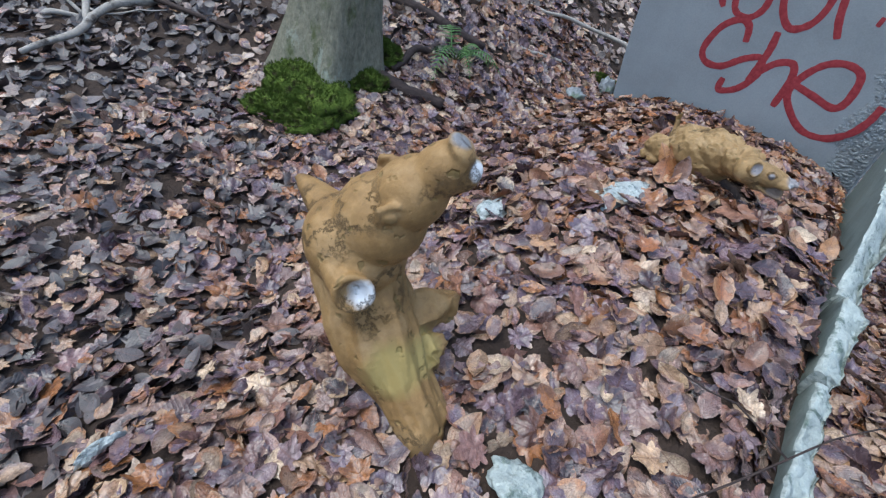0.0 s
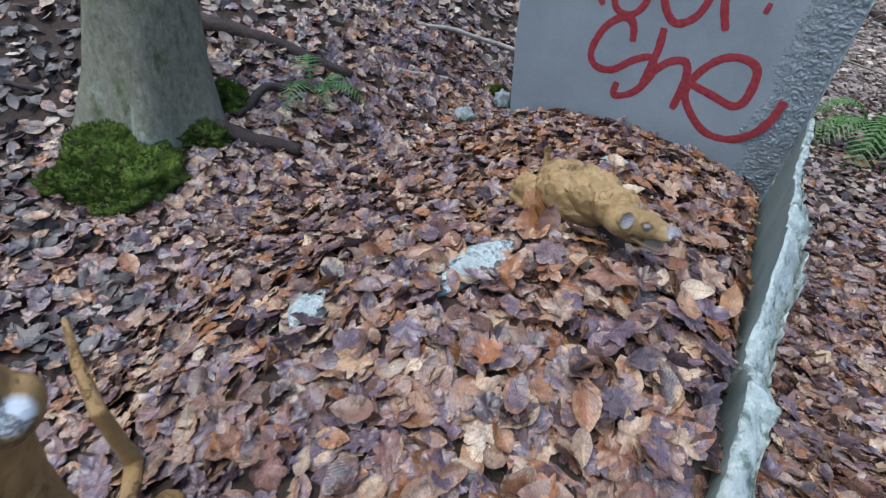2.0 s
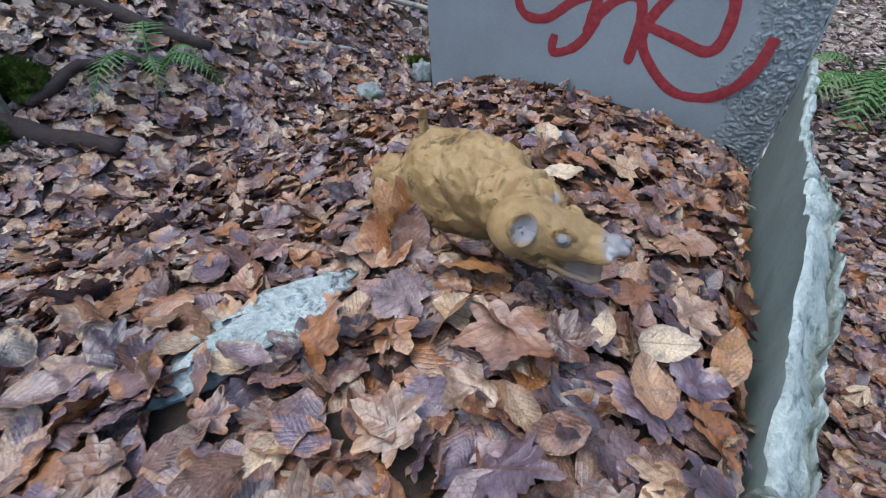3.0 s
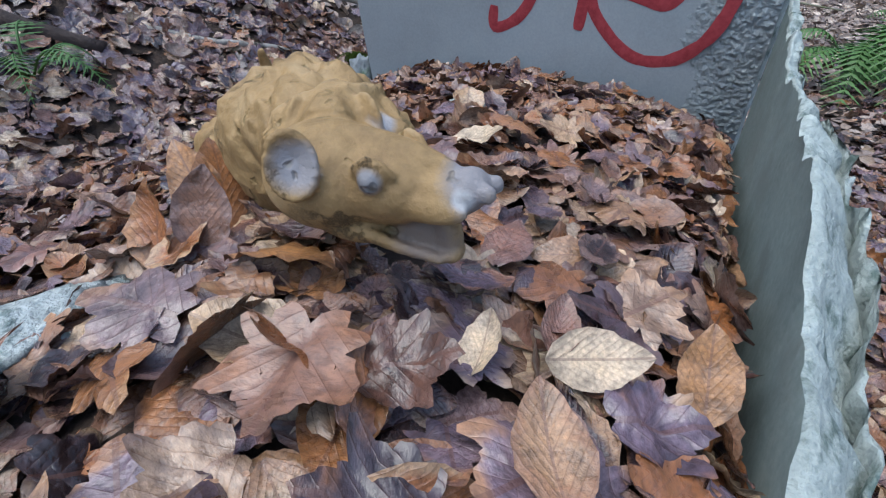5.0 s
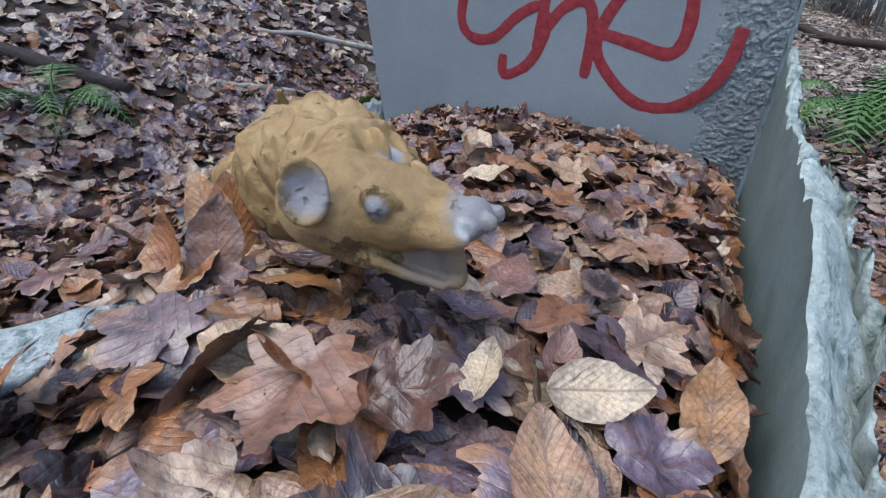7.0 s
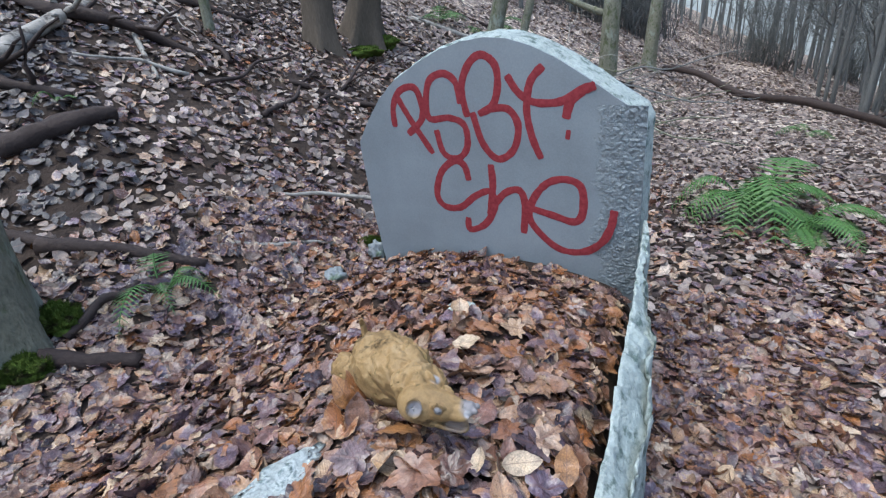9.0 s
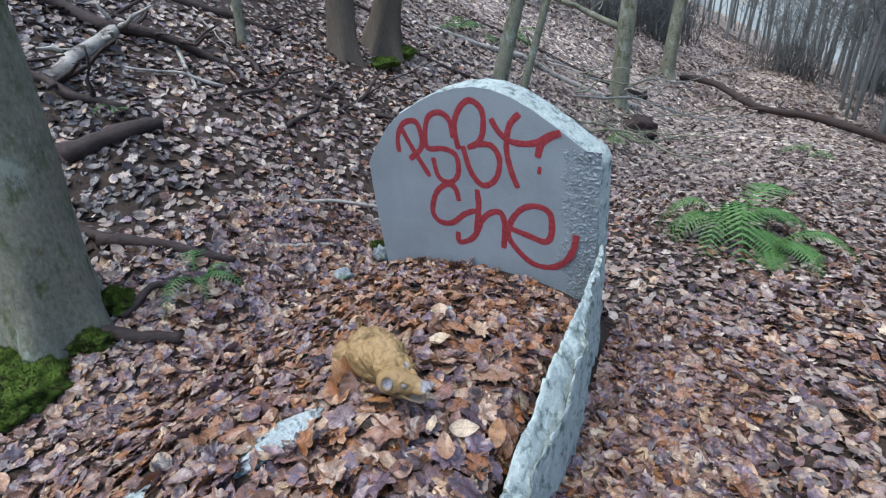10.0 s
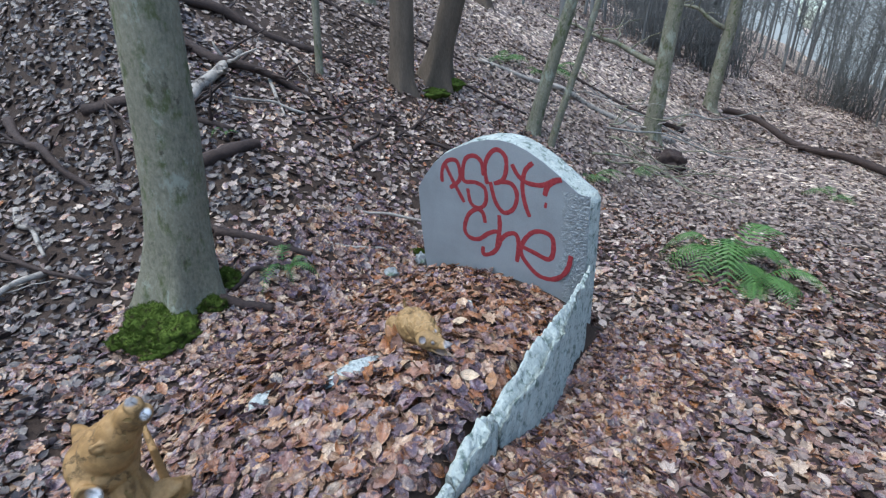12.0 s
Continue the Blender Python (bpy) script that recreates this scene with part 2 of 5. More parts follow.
def clay_material(name, greys, gain=(1.0, 1.0, 1.0)):
    """Ochre clay; greys: (centre, radius, colour) of glazed grey places and other spots, painted highlights too, in the
    sculpture's own metres.
    """
    m, n, l, b = mat(name, 0.62, 0.35)
    obj = n.new("ShaderNodeTexCoord").outputs["Object"]
    big, fine = noise_node(n, l, 16, 6, 0.65, vec=obj), noise_node(n, l, 90, 8, 0.7, vec=obj)
    col = ramp_node(n, l, big.outputs[0], [(0.3, (0.17, 0.105, 0.035)), (0.5, (0.29, 0.185, 0.062)), (0.7, (0.38, 0.265, 0.11))]).outputs[0]
    col = mixc(n, l, col, ramp_node(n, l, fine.outputs[0], [(0.3, (0.62, 0.58, 0.5)), (0.62, (1.08, 1.06, 1.04))]).outputs[0], 0.55, "MULTIPLY")
    col = mixc(n, l, col, gain, 1.0, "MULTIPLY")
    for centre, radius, tint in greys:
        v = n.new("ShaderNodeVectorMath")
        v.operation = "DISTANCE"
        v.inputs[1].default_value = centre
        l.new(obj, v.inputs[0])
        d = maths(n, l, "ADD", v.outputs["Value"], maths(n, l, "MULTIPLY", maths(n, l, "SUBTRACT", fine.outputs[0], 0.5), radius * 0.4))
        f = ramp_node(n, l, maths(n, l, "DIVIDE", d, radius), [(0.6, (1, 1, 1)), (1.05, (0, 0, 0))]).outputs[0]
        col = mixc(n, l, col, tint, f)
    crack = n.new("ShaderNodeTexVoronoi")
    crack.feature = "DISTANCE_TO_EDGE"
    crack.inputs["Scale"].default_value = 20
    warp = n.new("ShaderNodeVectorMath")
    warp.operation = "MULTIPLY_ADD"
    l.new(fine.outputs["Color"], warp.inputs[0])
    warp.inputs[1].default_value = (0.06, 0.06, 0.06)
    l.new(obj, warp.inputs[2])
    l.new(warp.outputs[0], crack.inputs["Vector"])
    ck = ramp_node(n, l, crack.outputs["Distance"], [(0.0, (0, 0, 0)), (0.07, (1, 1, 1))]).outputs[0]
    open_ = maths(n, l, "MULTIPLY", maths(n, l, "SUBTRACT", 1.0, ck), ramp_node(n, l, noise_node(n, l, 11, 3, 0.5, vec=obj).outputs[0], [(0.51, (0, 0, 0)), (0.60, (1, 1, 1))]).outputs[0])
    col = mixc(n, l, col, (0.045, 0.028, 0.010), maths(n, l, "MULTIPLY", open_, 0.75))
    pit = ramp_node(n, l, noise_node(n, l, 55, 2, 0.5, vec=obj).outputs[0], [(0.64, (0, 0, 0)), (0.70, (1, 1, 1))]).outputs[0]
    col = mixc(n, l, col, (0.09, 0.075, 0.02), maths(n, l, "MULTIPLY", pit, 0.45))
    l.new(col, b.inputs["Base Color"])
    bump(n, l, b, maths(n, l, "SUBTRACT", 1.0, maths(n, l, "MAXIMUM", open_, pit)), 0.6, 0.004, bump(n, l, b, fine.outputs[0], 0.45, 0.003, bump(n, l, b, big.outputs[0], 0.5, 0.01)))
    return m


# ---- helpers for shapes ----
def link(name, bm, material, smooth=True):
    me = bpy.data.meshes.new(name)
    bm.to_mesh(me)
    bm.free()
    for p in me.polygons:
        p.use_smooth = smooth
    me.materials.append(material)
    return new(name, me)


def part(name, bm, material, parent, label="", smooth=True):
    ob = link(name, bm, material, smooth)
    ob.parent = parent
    if label:
        ob["label"] = label
    return ob


def empty(name, m=None):
    ob = new(name)
    ob.empty_display_size = 0.1
    if m is not None:
        ob.matrix_basis = m
    return ob


def tube(bm, pts, radii, seg=8, wobble=0.0, seed=0.0):
    """A round limb along pts, each ring turned square to the way."""
    pts = [Vector(p) for p in pts]
    rings, ref = [], Vector((0.31, 0.17, 0.93))
    for i, p in enumerate(pts):
        d = (pts[min(i + 1, len(pts) - 1)] - pts[max(i - 1, 0)]).normalized()
        a = d.cross(ref)
        a = (a if a.length > 0.05 else d.cross(Vector((1, 0, 0)))).normalized()
        b = d.cross(a)
        ring = []
        for k in range(seg):
            t = 2 * math.pi * k / seg
            r = radii[i] * (1 + wobble * noise.noise(Vector((math.cos(t) * 1.5 + seed, math.sin(t) * 1.5, i * 0.6 + seed))))
            ring.append(bm.verts.new(p + (a * math.cos(t) + b * math.sin(t)) * r))
        rings.append(ring)
    for r0, r1 in zip(rings, rings[1:]):
        for k in range(seg):
            bm.faces.new((r0[k], r0[(k + 1) % seg], r1[(k + 1) % seg], r1[k]))
    bm.faces.new(rings[0][::-1])
    bm.faces.new(rings[-1])


def bent(p0, p1, n, amount, seed):
    """Points from p0 to p1 with a natural wander."""
    p0, p1 = Vector(p0), Vector(p1)
    out = []
    for i in range(n + 1):
        t = i / n
        w = noise.noise_vector(Vector((t * 2.3 + seed, seed * 1.7, 0.4))) * amount * math.sin(math.pi * min(1, t * 1.15))
        out.append(p0.lerp(p1, t) + w)
    return out


def boulder(radii, seed, rough=0.25, sub=3):
    bm = bmesh.new()
    bmesh.ops.create_icosphere(bm, subdivisions=sub, radius=1.0)
    for v in bm.verts:
        q = v.co + Vector((seed, seed * 0.7, 0))
        k = 1 + rough * noise.noise(q * 1.4) + rough * 0.5 * noise.noise(q * 3.7) + rough * 0.22 * noise.noise(q * 9.5)
        v.co = Vector((v.co.x * radii[0], v.co.y * radii[1], v.co.z * radii[2])) * k
    return bm


# ---- the ground ----
def softplus(a, k):
    return np.logaddexp(0, a / k) * k


def step01(a, lo, hi):
    t = np.clip((a - lo) / (hi - lo), 0, 1)
    return t * t * (3 - 2 * t)


def height(x, y):
    """Height of the ground: a falling forest track, a bank on its one side, a drop on the other, and the mound."""
    x, y = np.asarray(x, float), np.asarray(y, float)
    track = -0.24 - 0.055 * np.clip(y, 0, 16) - 0.03 * np.clip(y, -6, 0) - 0.01 * np.clip(y - 16, 0, 60)
    track = track + 0.19 * step01(-y, 0.35, 1.05) * step01(x, 0.8, 1.0) * (1 - step01(x, 1.25, 2.3))
    foot = 0.1 - 0.25 * step01(y, 3, 10)
    front = 0.42 + 0.58 * step01(y, -1.7, -0.3)
    rise = 0.57 * softplus(foot - x, 0.10) * front - 0.2 * softplus(-x - 6.0, 1.0)
    drop = -0.5 * softplus(x - (3.1 - 0.11 * np.clip(y, 0, 20)), 0.5) - 0.12 * softplus(-1.0 - y, 0.4) * step01(-x, 0.1, 1.2)
    base = track + rise + np.maximum(drop, -14)
    along = np.clip(-y, 0, 0.9) / 0.9
    crest = 0.42 + 0.30 * along
    top = 0.03 + 0.10 * along ** 0.8 - 0.14 * step01(-y, 1.1, 1.9)
    mound = top - 0.36 * softplus(crest - x - 0.12, 0.09) - 0.22 * softplus(x - crest - 0.1, 0.06)
    mound = mound - 9.0 * softplus(x - 0.915 - 0.125 * np.clip(-y, -0.1, 1.9), 0.010) - 0.9 * softplus(y - 0.17, 0.03) - 0.5 * softplus(-2.25 - y, 0.15)
    z = np.logaddexp(base / 0.035, mound / 0.035) * 0.035
    near = np.exp(-((x - 0.5) ** 2 + (y + 0.8) ** 2) / 60)
    z = z + near * (0.012 * np.sin(x * 9.1 + 2 * np.sin(y * 5.3)) * np.sin(y * 8.3 + 1.3)) + 0.05 * np.sin(x * 1.3 + 1) * np.sin(y * 1.1) * step01(np.hypot(x - 0.6, y + 0.7), 1.6, 4)
    return z


def ground_z(x, y):
    return float(height(x, y))


def axis(lo, a, b, hi, fine):
    inner = np.arange(a, b, fine)
    left = a - np.cumsum(fine * 1.16 ** np.arange(1, 60))
    right = inner[-1] + np.cumsum(fine * 1.16 ** np.arange(1, 60))
    return np.concatenate([left[left > lo][::-1], inner, right[right < hi]])


gx, gy = axis(-160, -2.2, 3.2, 160, 0.045), axis(-160, -3.0, 3.2, 190, 0.045)
GX, GY = np.meshgrid(gx, gy)
GZ = height(GX, GY)
nx, ny = len(gx), len(gy)
idx = np.arange(nx * ny).reshape(ny, nx)
quads = np.stack([idx[:-1, :-1], idx[:-1, 1:], idx[1:, 1:], idx[1:, :-1]], -1).reshape(-1, 4)
gme = bpy.data.meshes.new("ground")
gme.from_pydata(np.stack([GX, GY, GZ], -1).reshape(-1, 3).tolist(), [], quads.tolist())
for p in gme.polygons:
    p.use_smooth = True
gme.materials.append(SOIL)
ground = tagged(new("ground", gme), "dark damp leaf mould of a forest slope and track", "ground", kind="structure")


# ---- the headboard stone, leaning forward on the mound ----
LEAN = pose(-0.046, 0.087, -0.014, 7.9, 1.0, 1.3)


def headstone():
    """A concrete slab with a rounded, chipped top."""
    thing = empty("headstone", LEAN)
    ctrl = [(-0.03, -0.45), (-0.045, 0.0), (-0.05, 0.22), (-0.042, 0.435), (0.02, 0.52), (0.085, 0.594), (0.16, 0.655), (0.257, 0.706), (0.34, 0.742),
            (0.43, 0.764), (0.50, 0.771), (0.566, 0.765), (0.64, 0.742), (0.724, 0.7), (0.80, 0.652), (0.872, 0.602), (0.935, 0.562), (0.953, 0.53),
            (0.957, 0.27), (0.955, 0.0), (0.95, -0.45)]
    pts = []
    for (x0, z0), (x1, z1) in zip(ctrl, ctrl[1:]):
        n = max(2, int(math.hypot(x1 - x0, z1 - z0) / 0.012))
        pts += [(x0 + (x1 - x0) * i / n, z0 + (z1 - z0) * i / n) for i in range(n)]
    pts.append(ctrl[-1])
    depth, rows = 0.115, 7
    bm = bmesh.new()
    front = bm.verts.new
    rings = []
    for j in range(rows + 1):
        y = depth * j / rows
        ring = []
        for i, (x, z) in enumerate(pts):
            edge = 0.005 if j in (0, rows) else 0.0
            w = noise.noise(Vector((x * 26, y * 40, z * 26))) * 0.0035 + noise.noise(Vector((x * 70, y * 80, z * 70))) * 0.002
            chip = 0.012 * max(0, noise.noise(Vector((x * 14 + 3, 5, z * 14))) - 0.18) if j == 0 else 0
            k = 1 - (edge - w + chip) / max(0.25, math.hypot(x - 0.455, z - 0.2))
            ring.append(front((0.455 + (x - 0.455) * k, y, 0.2 + (z - 0.2) * k)))
        rings.append(ring)
    for r0, r1 in zip(rings, rings[1:]):
        for i in range(len(pts) - 1):
            bm.faces.new((r0[i], r1[i], r1[i + 1], r0[i + 1]))
    part("broken_edge", bm, BROKEN, thing, "pale rough broken edge of the slab")
    bm = bmesh.new()
    a, b = [], []
    for x, z in pts:
        k = 1 - 0.005 / max(0.25, math.hypot(x - 0.455, z - 0.2))
        a.append(bm.verts.new((0.455 + (x - 0.455) * k, -0.0015, 0.2 + (z - 0.2) * k)))
        b.append(bm.verts.new((0.455 + (x - 0.455) * k, depth + 0.0015, 0.2 + (z - 0.2) * k)))
    bm.faces.new(a)
    bm.faces.new(b[::-1])
    for i in range(len(pts) - 1):
        bm.faces.new((a[i + 1], a[i], b[i], b[i + 1]))
    part("slab", bm, CONCRETE, thing, "smooth grey concrete face", smooth=False)
    # rough-cast strip down the face's one side, uneven and proud
    bm = bmesh.new()
    nu, nw = 64, 300
    grid = []
    for j in range(nw + 1):
        row = []
        for i in range(nu + 1):
            w = -0.02 + 0.60 * j / nw
            inner = 0.80 + 0.05 * noise.noise(Vector((w * 9, 1, 0))) + 0.015 * noise.noise(Vector((w * 31, 4, 0))) + 0.05 * max(0, w - 0.42)
            u = inner + (0.951 - inner) * i / nu
            fade = min(1, i / 44)
            row.append(bm.verts.new((u, -0.0005 - fade * (0.002 + 0.007 * abs(noise.noise(Vector((u * 75, 2, w * 75)))) + 0.006 * abs(noise.noise(Vector((u * 190, 7, w * 190))))), w)))
        grid.append(row)
    for j in range(nw):
        for i in range(nu):
            bm.faces.new((grid[j][i], grid[j][i + 1], grid[j + 1][i + 1], grid[j + 1][i]))
    part("roughcast", bm, ROUGHCAST, thing, "pebbly rough-cast concrete strip")

    def stroke(name, pts, r=0.0115):
        """One sprayed line, a flat ribbon lying on the face."""
        P = [Vector((u, -0.0035 - 0.009 * max(0.0, min(1.0, (u - 0.80) / 0.05)), w)) for u, w in pts]
        fine = []
        for i in range(len(P) - 1):
            p0, p1, p2, p3 = P[max(i - 1, 0)], P[i], P[i + 1], P[min(i + 2, len(P) - 1)]
            for k in range(7):
                t = k / 7
                fine.append(0.5 * ((2 * p1) + (p2 - p0) * t + (2 * p0 - 5 * p1 + 4 * p2 - p3) * t * t + (3 * p1 - p0 - 3 * p2 + p3) * t ** 3))
        fine.append(P[-1])
        bm = bmesh.new()
        L, R, M = [], [], []
        for i, p in enumerate(fine):
            d = (fine[min(i + 1, len(fine) - 1)] - fine[max(i - 1, 0)]).normalized()
            s = Vector((-d.z, 0, d.x))
            rr = r * (1 + 0.16 * noise.noise(p * 40) + 0.1 * noise.noise(p * 160)) * (0.75 if i in (0, len(fine) - 1) else 1)
            L.append(bm.verts.new(p + s * rr + Vector((0, 0.0014, 0))))
            M.append(bm.verts.new(p))
            R.append(bm.verts.new(p - s * rr + Vector((0, 0.0014, 0))))
        for i in range(len(fine) - 1):
            bm.faces.new((M[i], M[i + 1], L[i + 1], L[i]))
            bm.faces.new((R[i], R[i + 1], M[i + 1], M[i]))
        return bm

    def letter(*strokes, r=0.0115):
        bm = bmesh.new()
        for s in strokes:
            b2 = stroke("s", s, r)
            me = bpy.data.meshes.new("stroke")
            b2.to_mesh(me)
            b2.free()
            bm.from_mesh(me)
            bpy.data.meshes.remove(me)
        bmesh.ops.recalc_face_normals(bm, faces=bm.faces)
        part("letter", bm, PAINT, thing, "letter sprayed in red paint")

    letter([(0.136, 0.497), (0.143, 0.565), (0.18, 0.618), (0.236, 0.629), (0.256, 0.587), (0.25, 0.526), (0.187, 0.473)], [(0.165, 0.60), (0.205, 0.523), (0.275, 0.409)])
    letter([(0.401, 0.578), (0.392, 0.643), (0.353, 0.67), (0.3, 0.65), (0.276, 0.582), (0.283, 0.528), (0.354, 0.533), (0.407, 0.51), (0.409, 0.439), (0.369, 0.397), (0.317, 0.414), (0.301, 0.492)])
    letter([(0.421, 0.537), (0.411, 0.626), (0.441, 0.693), (0.485, 0.72), (0.527, 0.691), (0.531, 0.63), (0.51, 0.574), (0.461, 0.547)],
           [(0.440, 0.553), (0.466, 0.455), (0.515, 0.405), (0.57, 0.439), (0.589, 0.514), (0.559, 0.564), (0.499, 0.564)])
    letter([(0.562, 0.662), (0.593, 0.614), (0.638, 0.586), (0.703, 0.584), (0.747, 0.599)], [(0.671, 0.685), (0.632, 0.642), (0.618, 0.562), (0.632, 0.48), (0.658, 0.415)])
    letter([(0.735, 0.59), (0.77, 0.615), (0.815, 0.632)], [(0.782, 0.617), (0.747, 0.587), (0.734, 0.539)], [(0.733, 0.494), (0.747, 0.492)], r=0.0135)
    letter([(0.401, 0.321), (0.389, 0.374), (0.351, 0.387), (0.296, 0.341), (0.267, 0.256), (0.293, 0.212), (0.356, 0.215), (0.422, 0.267), (0.477, 0.287), (0.487, 0.228), (0.445, 0.159), (0.384, 0.131), (0.383, 0.179)], r=0.0125)
    letter([(0.487, 0.385), (0.488, 0.31), (0.468, 0.194)], [(0.481, 0.231), (0.53, 0.288), (0.581, 0.302), (0.598, 0.25), (0.588, 0.146)], r=0.0125)
    letter([(0.619, 0.243), (0.69, 0.227), (0.759, 0.213), (0.785, 0.25), (0.78, 0.331), (0.733, 0.354), (0.674, 0.336), (0.627, 0.277), (0.611, 0.208), (0.656, 0.144), (0.717, 0.104), (0.788, 0.108), (0.845, 0.155), (0.872, 0.214), (0.88, 0.273)], r=0.0125)
    return tagged(thing, "grey concrete headboard slab with red spray-painted words", "headstone")


headstone()


# ---- the broken side kerb ----
def kerb(path, top, thick, bottom, seed, label, group, fall=(0.012, 0.012)):
    """One piece of broken concrete kerb; path: (x, y) of its inner ridge; top: its height at each; fall: how far the broken side drops outwards."""
    thing = empty("kerb_slab")
    n = 130

    def along(vals, t):
        f = t * (len(vals) - 1)
        i = min(int(f), len(vals) - 2)
        return vals[i] + (vals[i + 1] - vals[i]) * (f - i)

    bt, bs = bmesh.new(), bmesh.new()
    m, d = 12, 12
    shift = Vector((seed * 3.1, seed, 0))

    def rough(p, amount):
        """A place of the broken surface, pushed about alike in all directions."""
        q = p + shift
        return p + amount * (noise.noise_vector(q * 11) * 0.011 + noise.noise_vector(q * 31) * 0.0075 + noise.noise_vector(q * 83) * 0.0035)

    topv, inn, out = [], [], []
    for k in range(n + 1):
        t = k / n
        x, y = along([p[0] for p in path], t), along([p[1] for p in path], t)
        z, th, dip = along(top, t), along(thick, t), along(fall, t)
        z += 0.020 * noise.noise(Vector((seed, y * 9, 0))) + 0.016 * noise.noise(Vector((seed, y * 34, 3)))
        row = []
        for j in range(m + 1):
            s = j / m
            row.append(bt.verts.new(rough(Vector((x + s * th, y, z - 0.010 * (1 - s) ** 8 - dip * s ** 1.3)), 0.55 + 0.9 * s)))
        topv.append(row)
        for side, lst in ((0, inn), (m, out)):
            col, v0 = [], row[side].co
            sgn = -1 if side == 0 else 1
            for i in range(d + 1):
                f = i / d
                p = v0.lerp(Vector((x + (th if side else 0.0) + sgn * 0.012 * f, y, z + (bottom - z) * f ** 1.4)), min(1, f * 5))
                col.append((bs if side == 0 else bt).verts.new(v0 if i == 0 else rough(p, 0.15 if side == 0 else 0.9)))
            lst.append(col)
    for k in range(n):
        for j in range(m):
            bt.faces.new((topv[k][j], topv[k + 1][j], topv[k + 1][j + 1], topv[k][j + 1]))
        for i in range(d):
            bs.faces.new((inn[k][i], inn[k][i + 1], inn[k + 1][i + 1], inn[k + 1][i]))
            bt.faces.new((out[k][i], out[k + 1][i], out[k + 1][i + 1], out[k][i + 1]))
    for k in (0, n):
        end = [bt.verts.new(v.co) for v in topv[k]] + [bt.verts.new(v.co) for v in out[k][1:]] + [bt.verts.new(v.co) for v in inn[k][:0:-1]]
        bt.faces.new(end if k else end[::-1])
    bmesh.ops.recalc_face_normals(bt, faces=bt.faces)
    bmesh.ops.recalc_face_normals(bs, faces=bs.faces)
    part("broken_top", bt, BROKEN, thing, "pale rough broken upper side")
    part("cast_side", bs, SLABSIDE, thing, "grey cast sides")
    return tagged(thing, label, "kerb", group=group)


kerb([(0.918, 0.085), (0.937, -0.05), (0.962, -0.22), (0.986, -0.38), (1.012, -0.58), (1.036, -0.862)], [0.21, 0.195, 0.18, 0.15, 0.155, 0.16, 0.15, 0.125, 0.07],
     [0.016, 0.02, 0.024, 0.038, 0.050, 0.052, 0.044], -0.42, 1.7, "long broken concrete kerb slab beside the leafy mound", "kerb pieces", (0.010, 0.012, 0.03, 0.06, 0.08, 0.09, 0.05))
kerb([(1.044, -0.876), (1.060, -1.0), (1.080, -1.14)], [0.07, 0.11, 0.10, 0.06], [0.034, 0.045, 0.040], -0.35, 5.2, "short lichen-pale piece of broken concrete kerb", "kerb pieces", (0.02, 0.04, 0.03))
kerb([(1.090, -1.152), (1.120, -1.36), (1.150, -1.6), (1.16, -1.9)], [0.05, 0.04, 0.0, -0.05], [0.032, 0.038, 0.036], -0.35, 9.4, "low broken concrete kerb piece sunk among leaves", "kerb pieces", (0.02, 0.04, 0.03))


# ---- clay sculptures of small animals ----
def blob(bm, c, r, rot=(0, 0, 0), sub=4):
    m = Matrix.LocRotScale(Vector(c), Euler([radians(a) for a in rot]), Vector(r))
    bmesh.ops.create_icosphere(bm, subdivisions=sub, radius=1.0, matrix=m)


def cup(bm, c, axis_, radius, thick, depth, tall=0.9):
    """An ear: a round rim with a hollow behind it."""
    c, ax = Vector(c), Vector(axis_).normalized()
    a = ax.cross(Vector((0, 0, 1))).normalized()
    b = a.cross(ax)
    ring = [c + (a * math.cos(t) + b * math.sin(t) * tall) * radius for t in [2 * math.pi * i / 20 for i in range(21)]]
    tube(bm, ring, [thick] * 21, 8)
    for i in range(20):
        p, q = ring[i], ring[i + 1]
        tube(bm, [p, c - ax * depth], [thick * 0.95, thick * 1.3], 6)


def sculpt(name, bm, material, m, label, voxel=0.0032, smooth=5):
    ob = link(name, bm, material)
    ob.matrix_basis = m
    r = ob.modifiers.new("Remesh", "REMESH")
    r.mode, r.voxel_size, r.use_smooth_shade = "VOXEL", voxel, True
    s = ob.modifiers.new("Smooth", "SMOOTH")
    s.factor, s.iterations = 0.5, smooth
    return tagged(ob, label, "sculpture", group="clay sculptures")


